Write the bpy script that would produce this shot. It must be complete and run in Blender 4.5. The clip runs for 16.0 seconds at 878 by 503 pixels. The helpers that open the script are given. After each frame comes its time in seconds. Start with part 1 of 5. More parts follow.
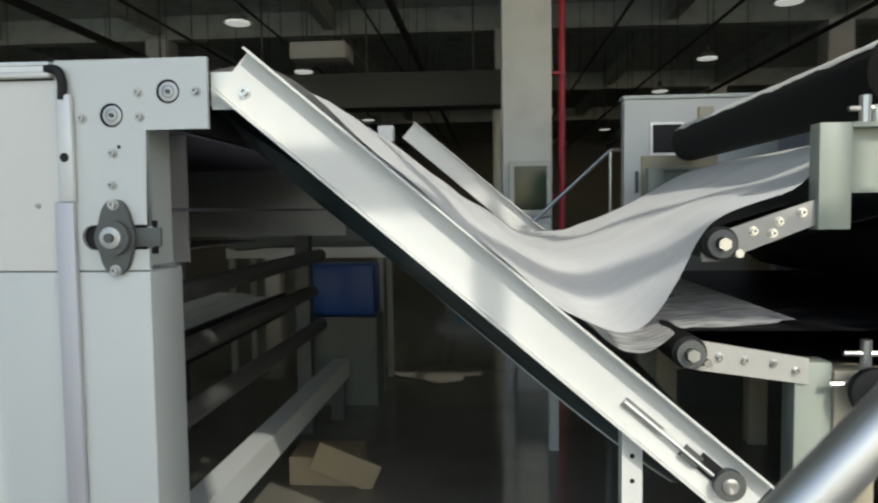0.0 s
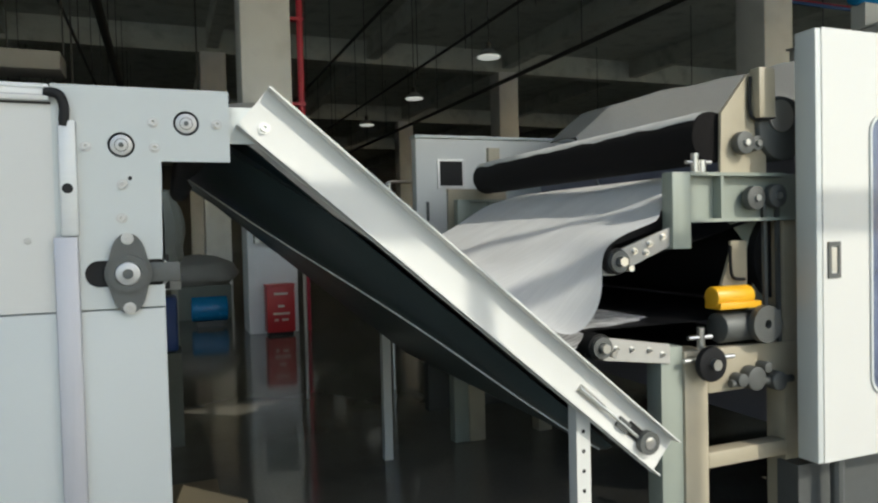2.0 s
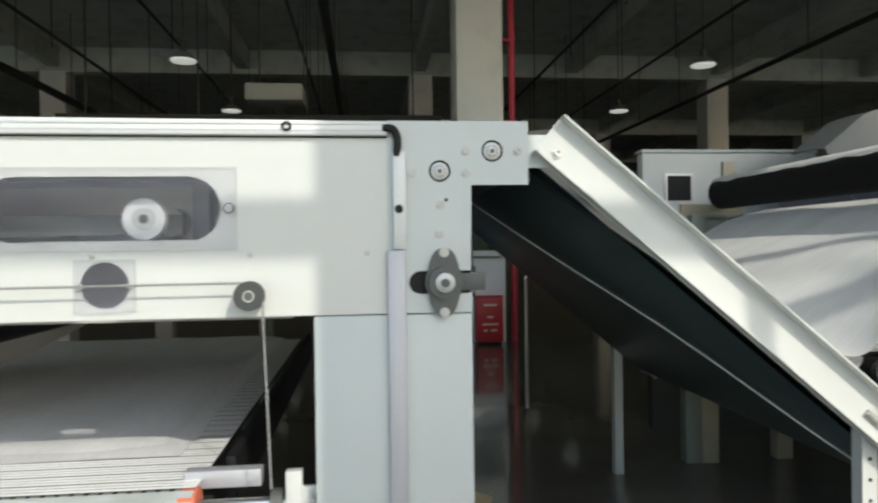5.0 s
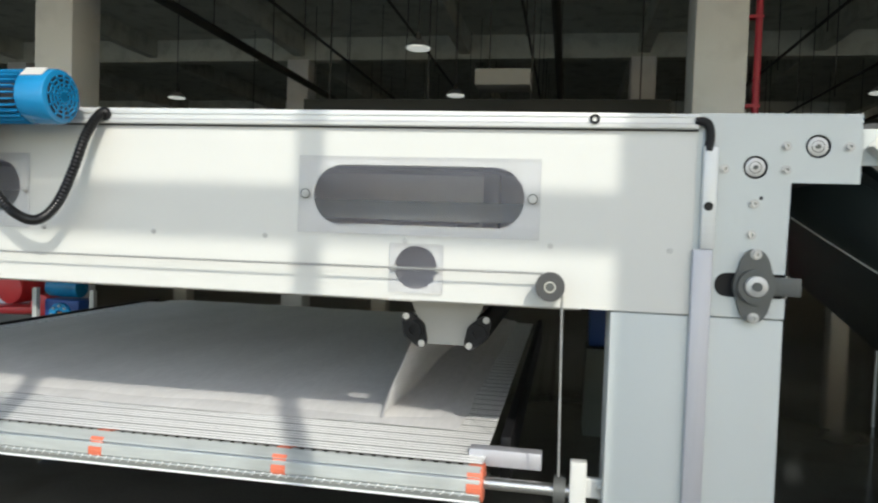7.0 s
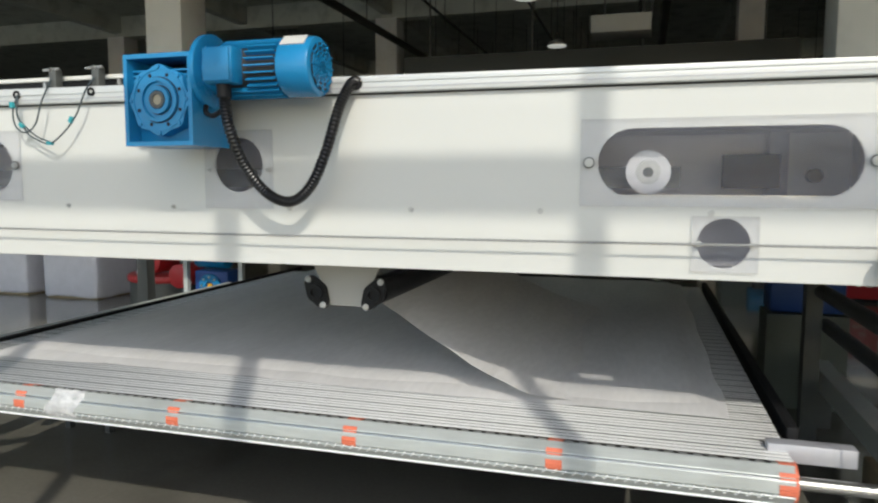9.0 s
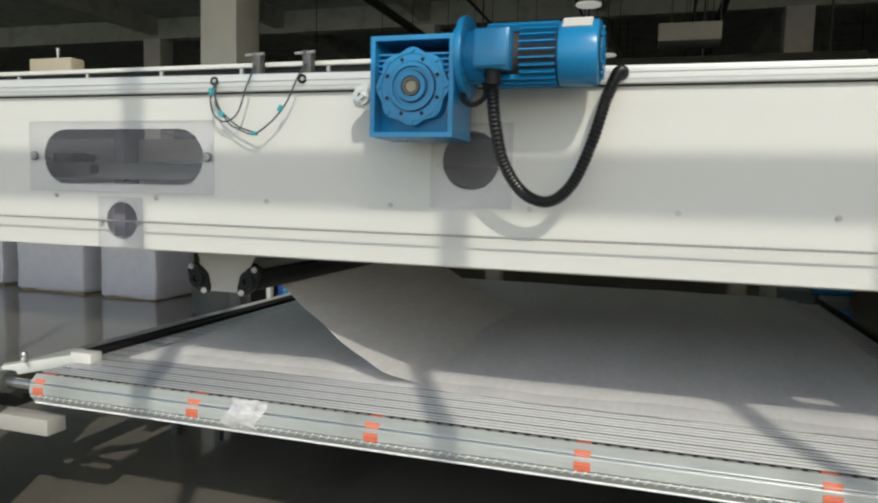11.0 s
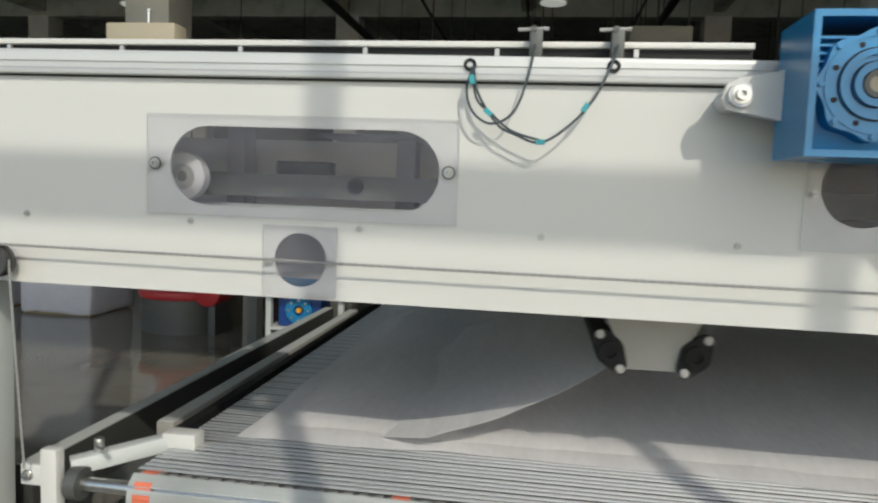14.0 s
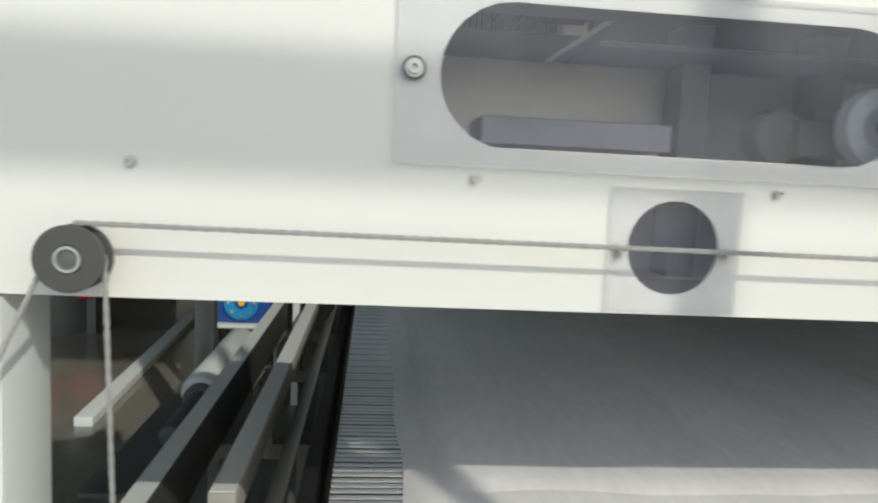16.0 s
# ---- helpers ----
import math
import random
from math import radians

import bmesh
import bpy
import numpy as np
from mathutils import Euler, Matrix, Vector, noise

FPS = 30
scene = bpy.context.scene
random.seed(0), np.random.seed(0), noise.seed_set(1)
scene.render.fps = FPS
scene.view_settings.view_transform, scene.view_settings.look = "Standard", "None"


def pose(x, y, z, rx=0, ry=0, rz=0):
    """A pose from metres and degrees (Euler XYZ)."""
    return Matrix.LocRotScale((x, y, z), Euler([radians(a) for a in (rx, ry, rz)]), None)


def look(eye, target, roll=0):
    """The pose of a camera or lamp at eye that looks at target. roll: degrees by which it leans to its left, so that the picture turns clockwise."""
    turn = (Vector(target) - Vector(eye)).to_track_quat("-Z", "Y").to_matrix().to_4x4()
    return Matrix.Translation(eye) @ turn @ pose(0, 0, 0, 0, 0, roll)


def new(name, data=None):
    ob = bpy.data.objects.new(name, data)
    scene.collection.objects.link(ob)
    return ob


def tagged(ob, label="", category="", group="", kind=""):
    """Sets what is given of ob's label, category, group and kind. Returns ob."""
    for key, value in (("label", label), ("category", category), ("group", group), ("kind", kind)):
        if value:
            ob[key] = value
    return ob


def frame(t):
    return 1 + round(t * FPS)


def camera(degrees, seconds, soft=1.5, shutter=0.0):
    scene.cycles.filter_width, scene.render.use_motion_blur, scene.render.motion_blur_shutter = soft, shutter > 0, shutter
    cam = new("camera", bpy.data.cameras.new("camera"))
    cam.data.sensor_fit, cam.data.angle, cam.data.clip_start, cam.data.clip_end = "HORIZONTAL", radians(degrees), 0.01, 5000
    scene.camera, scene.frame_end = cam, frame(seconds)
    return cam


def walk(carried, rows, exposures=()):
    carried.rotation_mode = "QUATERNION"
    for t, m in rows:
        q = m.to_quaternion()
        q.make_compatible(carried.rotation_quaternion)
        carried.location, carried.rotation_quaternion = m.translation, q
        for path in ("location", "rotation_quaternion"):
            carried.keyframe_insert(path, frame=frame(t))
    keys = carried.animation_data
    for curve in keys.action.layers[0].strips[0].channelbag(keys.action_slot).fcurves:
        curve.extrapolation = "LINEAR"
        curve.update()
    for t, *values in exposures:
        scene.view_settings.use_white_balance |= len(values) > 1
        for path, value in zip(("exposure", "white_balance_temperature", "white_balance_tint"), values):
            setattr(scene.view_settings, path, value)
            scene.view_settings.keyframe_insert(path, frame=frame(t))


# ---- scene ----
cam = camera(64.6, 16.0, soft=2.2, shutter=0.3)
PATH = [
    (0, (-0.083, -0.009, 1.43), (-0.228, 1.983, 1.312), -0.7),
    (0.5, (-0.362, 0.021, 1.439), (-0.196, 2.009, 1.306), 1.3),
    (1, (-0.711, -0.039, 1.463), (-0.303, 1.912, 1.304), -0.1),
    (1.5, (-0.849, -0.032, 1.474), (-0.195, 1.857, 1.439), -0.2),
    (2, (-1.095, -0.161, 1.459), (-0.361, 1.699, 1.4), -1.4),
    (2.5, (-1.183, -0.211, 1.474), (-0.181, 1.519, 1.451), 1.8),
    (3, (-1.146, -0.184, 1.472), (-0.038, 1.481, 1.519), 2.5),
    (3.5, (-1.116, -0.157, 1.473), (-0.082, 1.555, 1.487), 1.9),
    (4, (-1.14, -0.154, 1.473), (-0.288, 1.655, 1.487), 1.6),
    (4.5, (-1.275, -0.194, 1.473), (-0.78, 1.744, 1.468), 0.4),
    (4.7, (-1.354, -0.232, 1.472), (-0.984, 1.733, 1.469), -0.4),
    (6.8, (-1.709, -0.304, 1.491), (-2.025, 1.67, 1.424), 2.5),
    (7, (-1.764, -0.27, 1.5), (-2.12, 1.698, 1.437), 2.0),
    (7.5, (-1.944, -0.265, 1.497), (-2.377, 1.686, 1.421), 3.5),
    (8, (-2.193, -0.321, 1.501), (-2.6, 1.628, 1.307), 1.6),
    (8.5, (-2.321, -0.283, 1.474), (-2.776, 1.654, 1.267), 2.2),
    (9, (-2.479, -0.178, 1.54), (-3.042, 1.732, 1.349), 0.1),
    (9.2, (-2.525, -0.136, 1.528), (-3.15, 1.754, 1.329), 1.4),
    (11.3, (-3.415, -0.199, 1.501), (-4.0, 1.706, 1.335), 1.6),
    (11.5, (-3.504, -0.166, 1.543), (-4.081, 1.734, 1.3), 2.5),
    (12, (-3.764, -0.158, 1.563), (-4.262, 1.766, 1.336), 1.4),
    (12.5, (-3.984, -0.145, 1.555), (-4.412, 1.794, 1.313), 2.6),
    (13, (-4.136, -0.003, 1.54), (-4.482, 1.963, 1.41), 1.4),
    (13.5, (-4.352, 0.126, 1.517), (-4.681, 2.095, 1.386), 3.7),
    (14, (-4.615, 0.217, 1.56), (-4.902, 2.189, 1.393), 2.2),
    (14.5, (-4.858, 0.443, 1.511), (-4.979, 2.426, 1.279), 2.5),
    (15, (-5.025, 0.7, 1.526), (-5.119, 2.658, 1.131), 5.1),
    (15.5, (-5.402, 0.859, 1.454), (-5.221, 2.842, 1.263), 2.7),
    (16, (-5.716, 0.968, 1.459), (-5.520, 2.947, 1.245), 2.9),
]
walk(cam, [(t, look(eye, target, roll)) for t, eye, target, roll in PATH],
     exposures=[(0, 0.95, 6700, 6), (4.5, 0.97, 6800, 5), (7, 1.01, 6700, 6), (8, 1.01, 6700, 6), (9, 0.77, 6800, 7), (11.5, 0.51, 6900, 7), (13, 0.29, 6900, 7), (14, 0.51, 6900, 7), (15, 0.51, 6900, 7), (15.5, 0.76, 6800, 6), (16, 0.83, 6800, 6)])

# ---- light ----
SUN_WAY = Vector((-0.5, 1.0, -0.8))
world = bpy.data.worlds.new("sky")
scene.world = world
world.use_nodes = True
wt = world.node_tree
sky = wt.nodes.new("ShaderNodeTexSky")
sky.sky_type, sky.sun_disc = "NISHITA", False
sky.sun_elevation, sky.sun_rotation = math.atan2(0.8, math.hypot(0.5, 1.0)), math.atan2(0.5, -1.0)
wt.links.new(sky.outputs[0], wt.nodes["Background"].inputs[0])
wt.nodes["Background"].inputs[1].default_value = 0.15
sun = new("sun", bpy.data.lights.new("sun", "SUN"))
sun.data.energy, sun.data.angle, sun.data.color = 1.35, radians(0.6), (1.0, 0.965, 0.90)
sun.matrix_world = look((20, -40, 32), Vector((20, -40, 32)) + SUN_WAY)


# ---- materials ----
def material(name, color, rough=0.5, metal=0.0, vary=0.12, scale=4.0, grain=120.0, bump=0.02, stretch=(1, 1, 1), dirt=0.0):
    m = bpy.data.materials.new(name)
    m.use_nodes = True
    n, l = m.node_tree.nodes, m.node_tree.links
    b = n["Principled BSDF"]
    tc = n.new("ShaderNodeTexCoord")
    mp = n.new("ShaderNodeMapping")
    mp.inputs["Scale"].default_value = stretch
    l.new(tc.outputs["Object"], mp.inputs[0])
    big, fine = n.new("ShaderNodeTexNoise"), n.new("ShaderNodeTexNoise")
    big.inputs["Scale"].default_value, big.inputs["Detail"].default_value = scale, 5
    fine.inputs["Scale"].default_value, fine.inputs["Detail"].default_value = grain, 3
    l.new(mp.outputs[0], big.inputs[0]), l.new(mp.outputs[0], fine.inputs[0])
    mix = n.new("ShaderNodeMix")
    mix.data_type = "RGBA"
    dark = [c * (1 - vary) for c in color]
    lite = [min(1, c * (1 + vary * 0.6)) for c in color]
    mix.inputs[6].default_value, mix.inputs[7].default_value = (*dark, 1), (*lite, 1)
    add = n.new("ShaderNodeMath")
    add.operation = "MULTIPLY_ADD"
    add.inputs[1].default_value = 0.35
    l.new(fine.outputs[0], add.inputs[0])
    ma = n.new("ShaderNodeMath")
    ma.operation = "MULTIPLY"
    ma.inputs[1].default_value = 0.65
    l.new(big.outputs[0], ma.inputs[0]), l.new(ma.outputs[0], add.inputs[2])
    l.new(add.outputs[0], mix.inputs[0])
    out = mix.outputs[2]
    if dirt:
        d = n.new("ShaderNodeTexNoise")
        d.inputs["Scale"].default_value, d.inputs["Detail"].default_value = 1.7, 8
        l.new(tc.outputs["Object"], d.inputs[0])
        r = n.new("ShaderNodeValToRGB")
        r.color_ramp.elements[0].position, r.color_ramp.elements[1].position = 0.5, 0.72
        l.new(d.outputs[0], r.inputs[0])
        mx = n.new("ShaderNodeMix")
        mx.data_type = "RGBA"
        mx.inputs[7].default_value = (*[c * (1 - dirt) for c in color], 1)
        l.new(r.outputs[0], mx.inputs[0]), l.new(out, mx.inputs[6])
        out = mx.outputs[2]
    l.new(out, b.inputs["Base Color"])
    b.inputs["Metallic"].default_value = metal
    rr = n.new("ShaderNodeMapRange")
    rr.inputs["To Min"].default_value, rr.inputs["To Max"].default_value = rough * 0.85, min(1, rough * 1.15)
    l.new(big.outputs[0], rr.inputs[0]), l.new(rr.outputs[0], b.inputs["Roughness"])
    if bump:
        bp = n.new("ShaderNodeBump")
        bp.inputs["Strength"].default_value, bp.inputs["Distance"].default_value = bump * 5, 0.002
        l.new(fine.outputs[0], bp.inputs["Height"]), l.new(bp.outputs[0], b.inputs["Normal"])
    return m


def see_through(name, color, clear, rough=0.1):
    m = bpy.data.materials.new(name)
    m.use_nodes = True
    n, l = m.node_tree.nodes, m.node_tree.links
    b = n["Principled BSDF"]
    b.inputs["Base Color"].default_value, b.inputs["Roughness"].default_value = (*color, 1), rough
    t, x = n.new("ShaderNodeBsdfTransparent"), n.new("ShaderNodeMixShader")
    t.inputs[0].default_value = (0.98, 0.98, 0.985, 1)
    no = n.new("ShaderNodeTexNoise")
    no.inputs["Scale"].default_value = 9
    mr = n.new("ShaderNodeMapRange")
    mr.inputs["To Min"].default_value, mr.inputs["To Max"].default_value = clear - 0.05, clear + 0.05
    l.new(no.outputs[0], mr.inputs[0]), l.new(mr.outputs[0], x.inputs[0])
    blot, cr = n.new("ShaderNodeTexNoise"), n.new("ShaderNodeValToRGB")
    blot.inputs["Scale"].default_value, blot.inputs["Detail"].default_value = 3.5, 4
    cr.color_ramp.elements[0].position, cr.color_ramp.elements[1].position = 0.38, 0.70
    cr.color_ramp.elements[0].color = (*[c * 0.75 for c in color], 1)
    cr.color_ramp.elements[1].color = (*[min(1, c * 1.25) for c in color], 1)
    l.new(blot.outputs[0], cr.inputs[0]), l.new(cr.outputs[0], b.inputs["Base Color"])
    l.new(b.outputs[0], x.inputs[1]), l.new(t.outputs[0], x.inputs[2])
    l.new(x.outputs[0], n["Material Output"].inputs[0])
    return m


def fibre(name, color, clear, way):
    """Loose carded fibre: streaks along one way, let some light through."""
    m = bpy.data.materials.new(name)
    m.use_nodes = True
    n, l = m.node_tree.nodes, m.node_tree.links
    b = n["Principled BSDF"]
    tc, mp = n.new("ShaderNodeTexCoord"), n.new("ShaderNodeMapping")
    mp.inputs["Scale"].default_value = way
    l.new(tc.outputs["Object"], mp.inputs[0])
    a, f = n.new("ShaderNodeTexNoise"), n.new("ShaderNodeTexNoise")
    a.inputs["Scale"].default_value, a.inputs["Detail"].default_value = 3.0, 6
    f.inputs["Scale"].default_value, f.inputs["Detail"].default_value = 40, 4
    l.new(mp.outputs[0], a.inputs[0]), l.new(mp.outputs[0], f.inputs[0])
    r = n.new("ShaderNodeValToRGB")
    r.color_ramp.elements[0].position, r.color_ramp.elements[1].position = 0.3, 0.7
    r.color_ramp.elements[0].color = (*[c * 0.82 for c in color], 1)
    r.color_ramp.elements[1].color = (*color, 1)
    l.new(a.outputs[0], r.inputs[0]), l.new(r.outputs[0], b.inputs["Base Color"])
    b.inputs["Roughness"].default_value = 0.95
    b.inputs["Specular IOR Level"].default_value = 0.1
    b.inputs["Sheen Weight"].default_value, b.inputs["Sheen Roughness"].default_value = 0.45, 0.5
    bp = n.new("ShaderNodeBump")
    bp.inputs["Strength"].default_value, bp.inputs["Distance"].default_value = 0.18, 0.004
    l.new(f.outputs[0], bp.inputs["Height"]), l.new(bp.outputs[0], b.inputs["Normal"])
    tr, x1 = n.new("ShaderNodeBsdfTranslucent"), n.new("ShaderNodeMixShader")
    tr.inputs[0].default_value = (*color, 1)
    x1.inputs[0].default_value = 0.15
    l.new(b.outputs[0], x1.inputs[1]), l.new(tr.outputs[0], x1.inputs[2])
    t, x2 = n.new("ShaderNodeBsdfTransparent"), n.new("ShaderNodeMixShader")
    mr = n.new("ShaderNodeMapRange")
    mr.inputs["From Min"].default_value, mr.inputs["From Max"].default_value = 0.35, 0.7
    mr.inputs["To Min"].default_value, mr.inputs["To Max"].default_value = clear * 1.6, clear * 0.4
    l.new(f.outputs[0], mr.inputs[0]), l.new(mr.outputs[0], x2.inputs[0])
    l.new(x1.outputs[0], x2.inputs[1]), l.new(t.outputs[0], x2.inputs[2])
    l.new(x2.outputs[0], n["Material Output"].inputs[0])
    return m


def glow(name, color, strength):
    m = material(name, color, 0.6)
    b = m.node_tree.nodes["Principled BSDF"]
    b.inputs["Emission Color"].default_value, b.inputs["Emission Strength"].default_value = (*color, 1), strength
    return m


M_PANEL = material("white_powder_coat", (0.63, 0.63, 0.60), 0.38, vary=0.05, scale=2, grain=300, bump=0.01)
M_FRAME = material("pale_grey_powder_coat", (0.57, 0.60, 0.585), 0.42, vary=0.05, scale=2, grain=300, bump=0.01)
M_CHANNEL = material("pale_grey_channel_paint", (0.64, 0.64, 0.61), 0.62, vary=0.08, scale=3, grain=250, bump=0.01, dirt=0.1)
M_ALU = material("brushed_aluminium", (0.72, 0.73, 0.74), 0.34, 0.9, 0.12, 3, 60, 0.02, (1, 30, 30))
M_ROUGH_ALU = material("worn_aluminium_slat", (0.94, 0.95, 0.94), 0.30, 0.06, 0.12, 6, 90, 0.02, (1, 12, 12))
M_STEEL = material("zinc_steel", (0.62, 0.62, 0.60), 0.3, 0.95, 0.25, 14, 150, 0.03)
M_CHROME = material("polished_steel_tube", (0.60, 0.60, 0.59), 0.46, 1.0, 0.08, 5, 100, 0.0)
M_IRON = material("grey_cast_iron", (0.115, 0.12, 0.115), 0.55, 0.35, 0.3, 25, 200, 0.06)
M_BLACK = material("black_rubber", (0.014, 0.014, 0.015), 0.5, 0.0, 0.3, 10, 160, 0.05)
M_BELT = material("black_conveyor_belt", (0.030, 0.046, 0.050), 0.32, 0.0, 0.4, 3, 90, 0.02, (1, 0.2, 1), dirt=0.3)
for m_ in (M_BLACK, M_BELT):
    m_.node_tree.nodes["Principled BSDF"].inputs["Specular IOR Level"].default_value = 0.22
M_GREYBELT = material("grey_lapper_belt", (0.245, 0.245, 0.30), 0.6, 0.0, 0.15, 2, 90, 0.02, (1, 0.2, 1))
M_BLUE = material("blue_motor_paint", (0.012, 0.225, 0.48), 0.26, 0.0, 0.2, 9, 140, 0.03)
M_DEEPBLUE = material("deep_blue_paint", (0.015, 0.07, 0.28), 0.4, 0.0, 0.2, 9, 140, 0.03)
M_CREAM = material("cream_machine_paint", (0.42, 0.37, 0.27), 0.45, 0.0, 0.12, 5, 180, 0.02, dirt=0.25)
M_SAGE = material("sage_grey_machine_paint", (0.28, 0.31, 0.265), 0.45, 0.0, 0.14, 5, 180, 0.02, dirt=0.25)
M_YELLOW = material("yellow_guard_paint", (0.80, 0.42, 0.02), 0.4, 0.0, 0.12, 8, 150, 0.02)
M_RED = material("red_box_paint", (0.50, 0.03, 0.035), 0.4, 0.0, 0.15, 8, 150, 0.02)
M_PIPE = material("red_pipe_paint", (0.48, 0.03, 0.06), 0.45, 0.0, 0.15, 8, 150, 0.02)
M_ORANGE = material("orange_drive_belt", (0.76, 0.19, 0.105), 0.6, 0.0, 0.3, 30, 150, 0.04)
M_FLOOR = material("dark_green_epoxy", (0.20, 0.19, 0.16), 0.09, 0.0, 0.45, 0.6, 40, 0.01, dirt=0.3)
M_FLOOR.node_tree.nodes["Principled BSDF"].inputs["Specular IOR Level"].default_value = 0.8
M_CONCRETE = material("grey_ceiling_concrete", (0.57, 0.60, 0.54), 0.9, 0.0, 0.3, 0.5, 12, 0.1, dirt=0.35)
M_COLUMN = material("off_white_column_paint", (0.80, 0.81, 0.81), 0.6, 0.0, 0.1, 1.2, 60, 0.03, dirt=0.12)
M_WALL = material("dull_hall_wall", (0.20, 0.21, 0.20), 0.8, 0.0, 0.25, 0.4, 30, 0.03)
M_LIGHTWALL = material("pale_wall_paint", (0.55, 0.55, 0.53), 0.7, 0.0, 0.1, 0.6, 50, 0.03)
M_BLUEPIPE = material("blue_service_pipe", (0.03, 0.10, 0.26), 0.5, 0.0, 0.2, 3, 80, 0.03)
M_PIPES = material("dark_service_pipe", (0.05, 0.052, 0.05), 0.6, 0.2, 0.3, 3, 80, 0.03)
M_NYLON = material("white_nylon", (0.66, 0.66, 0.67), 0.45, 0.0, 0.08, 12, 200, 0.01)
M_CLOTH = material("grey_cover_cloth", (0.32, 0.31, 0.29), 0.9, 0.0, 0.2, 3, 60, 0.08)
M_SACK = material("grey_green_wrapping", (0.17, 0.19, 0.17), 0.8, 0.0, 0.3, 4, 50, 0.1)
M_FOIL = material("pale_packing_film", (0.62, 0.62, 0.68), 0.35, 0.0, 0.2, 8, 60, 0.1)
M_DARKROLL = material("bristled_dark_roller", (0.012, 0.011, 0.011), 0.9, 0.0, 0.5, 20, 250, 0.2)
M_DARKROLL.node_tree.nodes["Principled BSDF"].inputs["Sheen Weight"].default_value = 0.05
M_DARKROLL.node_tree.nodes["Principled BSDF"].inputs["Sheen Roughness"].default_value = 0.45
M_DARKROLL.node_tree.nodes["Principled BSDF"].inputs["Specular IOR Level"].default_value = 0.1
M_WEB = fibre("white_fibre_web", (0.78, 0.765, 0.76), 0.06, (1, 0.25, 1))
M_THINWEB = fibre("thin_fibre_veil", (0.82, 0.82, 0.81), 0.05, (0.25, 1.5, 0.25))
M_FUZZ = fibre("grey_roller_lint", (0.70, 0.69, 0.67), 0.06, (1, 0.3, 1))
M_PLATE = material("grey_carriage_paint", (0.40, 0.39, 0.36), 0.5, 0.0, 0.12, 6, 180, 0.02, dirt=0.2)
M_ROPE = material("grey_wire_rope", (0.40, 0.40, 0.39), 0.5, 0.4, 0.3, 60, 300, 0.05)
M_NOSE = material("scuffed_aluminium_profile", (0.56, 0.59, 0.575), 0.36, 0.3, 0.35, 7, 70, 0.03, (1, 10, 10), dirt=0.4)
M_CONDUIT = material("grey_anodised_conduit", (0.50, 0.50, 0.53), 0.5, 0.35, 0.12, 4, 80, 0.02, (20, 20, 1))
M_BOLT = material("dull_zinc_bolt", (0.52, 0.52, 0.51), 0.4, 0.5, 0.3, 40, 200, 0.02)
M_PALEBELT = material("pale_transport_belt", (0.52, 0.52, 0.51), 0.65, 0.0, 0.12, 2, 90, 0.02, (1, 0.2, 1))
# lavender body colour paints reflected sky and haze into the sheet
M_POLY = see_through("clear_polycarbonate", (0.60, 0.61, 0.70), 0.925, 0.08)
M_TINT = see_through("blue_tinted_plexiglass", (0.20, 0.24, 0.36), 0.35, 0.1)
M_LAMP = glow("lamp_diffuser", (0.95, 1.0, 0.97), 0.22)
M_TAPE = see_through("loose_clear_tape", (0.88, 0.88, 0.90), 0.3, 0.25)
M_LETTER = material("white_print", (0.7, 0.6, 0.5), 0.6)
M_WIRE = material("thin_wire_insulation", (0.05, 0.07, 0.08), 0.5, 0.0, 0.3, 60, 200, 0.0)
M_CARD = material("brown_cardboard", (0.30, 0.24, 0.15), 0.85, 0.0, 0.15, 6, 90, 0.05)
M_RAIL = material("matt_anodised_rail", (0.66, 0.67, 0.66), 0.45, 0.25, 0.10, 3, 60, 0.02, (1, 30, 30))
M_PULLEY = material("dark_grey_plastic", (0.060, 0.060, 0.060), 0.5, 0.0, 0.2, 12, 160, 0.03)
M_HOSEGLASS = see_through("green_cabinet_glass", (0.06, 0.10, 0.06), 0.5, 0.1)
# see-through copy of the veil; its darker look stands in for shade
M_SHADEWEB = fibre("shaded_fibre_veil", (0.85, 0.85, 0.84), 0.42, (0.25, 1.5, 0.25))
M_HOSE = material("glossy_black_corrugated_hose", (0.008, 0.008, 0.009), 0.30, 0.0, 0.3, 20, 160, 0.0)
M_TEAL = material("teal_cable_tie", (0.03, 0.35, 0.40), 0.5)


# ---- building helpers ----
GROUND = -0.15  # the floor; parts that are given a height of 0 stand on it
ORIGIN = {}


def thing(name, at, label, category, group="", kind=""):
    ob = new(name)
    ob.empty_display_size = 0.1
    ob.location = at
    ORIGIN[ob] = Vector(at)
    return tagged(ob, label, category, group, kind)


def link_mesh(name, bm, mat, origin=(0, 0, 0), smooth=35):
    bmesh.ops.translate(bm, verts=bm.verts, vec=-Vector(origin))
    bmesh.ops.recalc_face_normals(bm, faces=bm.faces)
    me = bpy.data.meshes.new(name)
    bm.to_mesh(me)
    bm.free()
    me.materials.append(mat)
    if smooth:
        me.shade_smooth()
        me.set_sharp_from_angle(angle=radians(smooth))
    return new(name, me)


def part(name, bm, mat, parent, label="", smooth=35):
    root = parent
    while root.parent:
        root = root.parent
    ob = link_mesh(name, bm, mat, ORIGIN[root], smooth)
    ob.parent = parent
    return tagged(ob, label)


def solo(name, bm, mat, label, category="", at=(0, 0, 0), kind="", group="", smooth=35):
    ob = link_mesh(name, bm, mat, at, smooth)
    ob.location = at
    ORIGIN[ob] = Vector(at)
    return tagged(ob, label, category, group, kind)


def mesh():
    return bmesh.new()


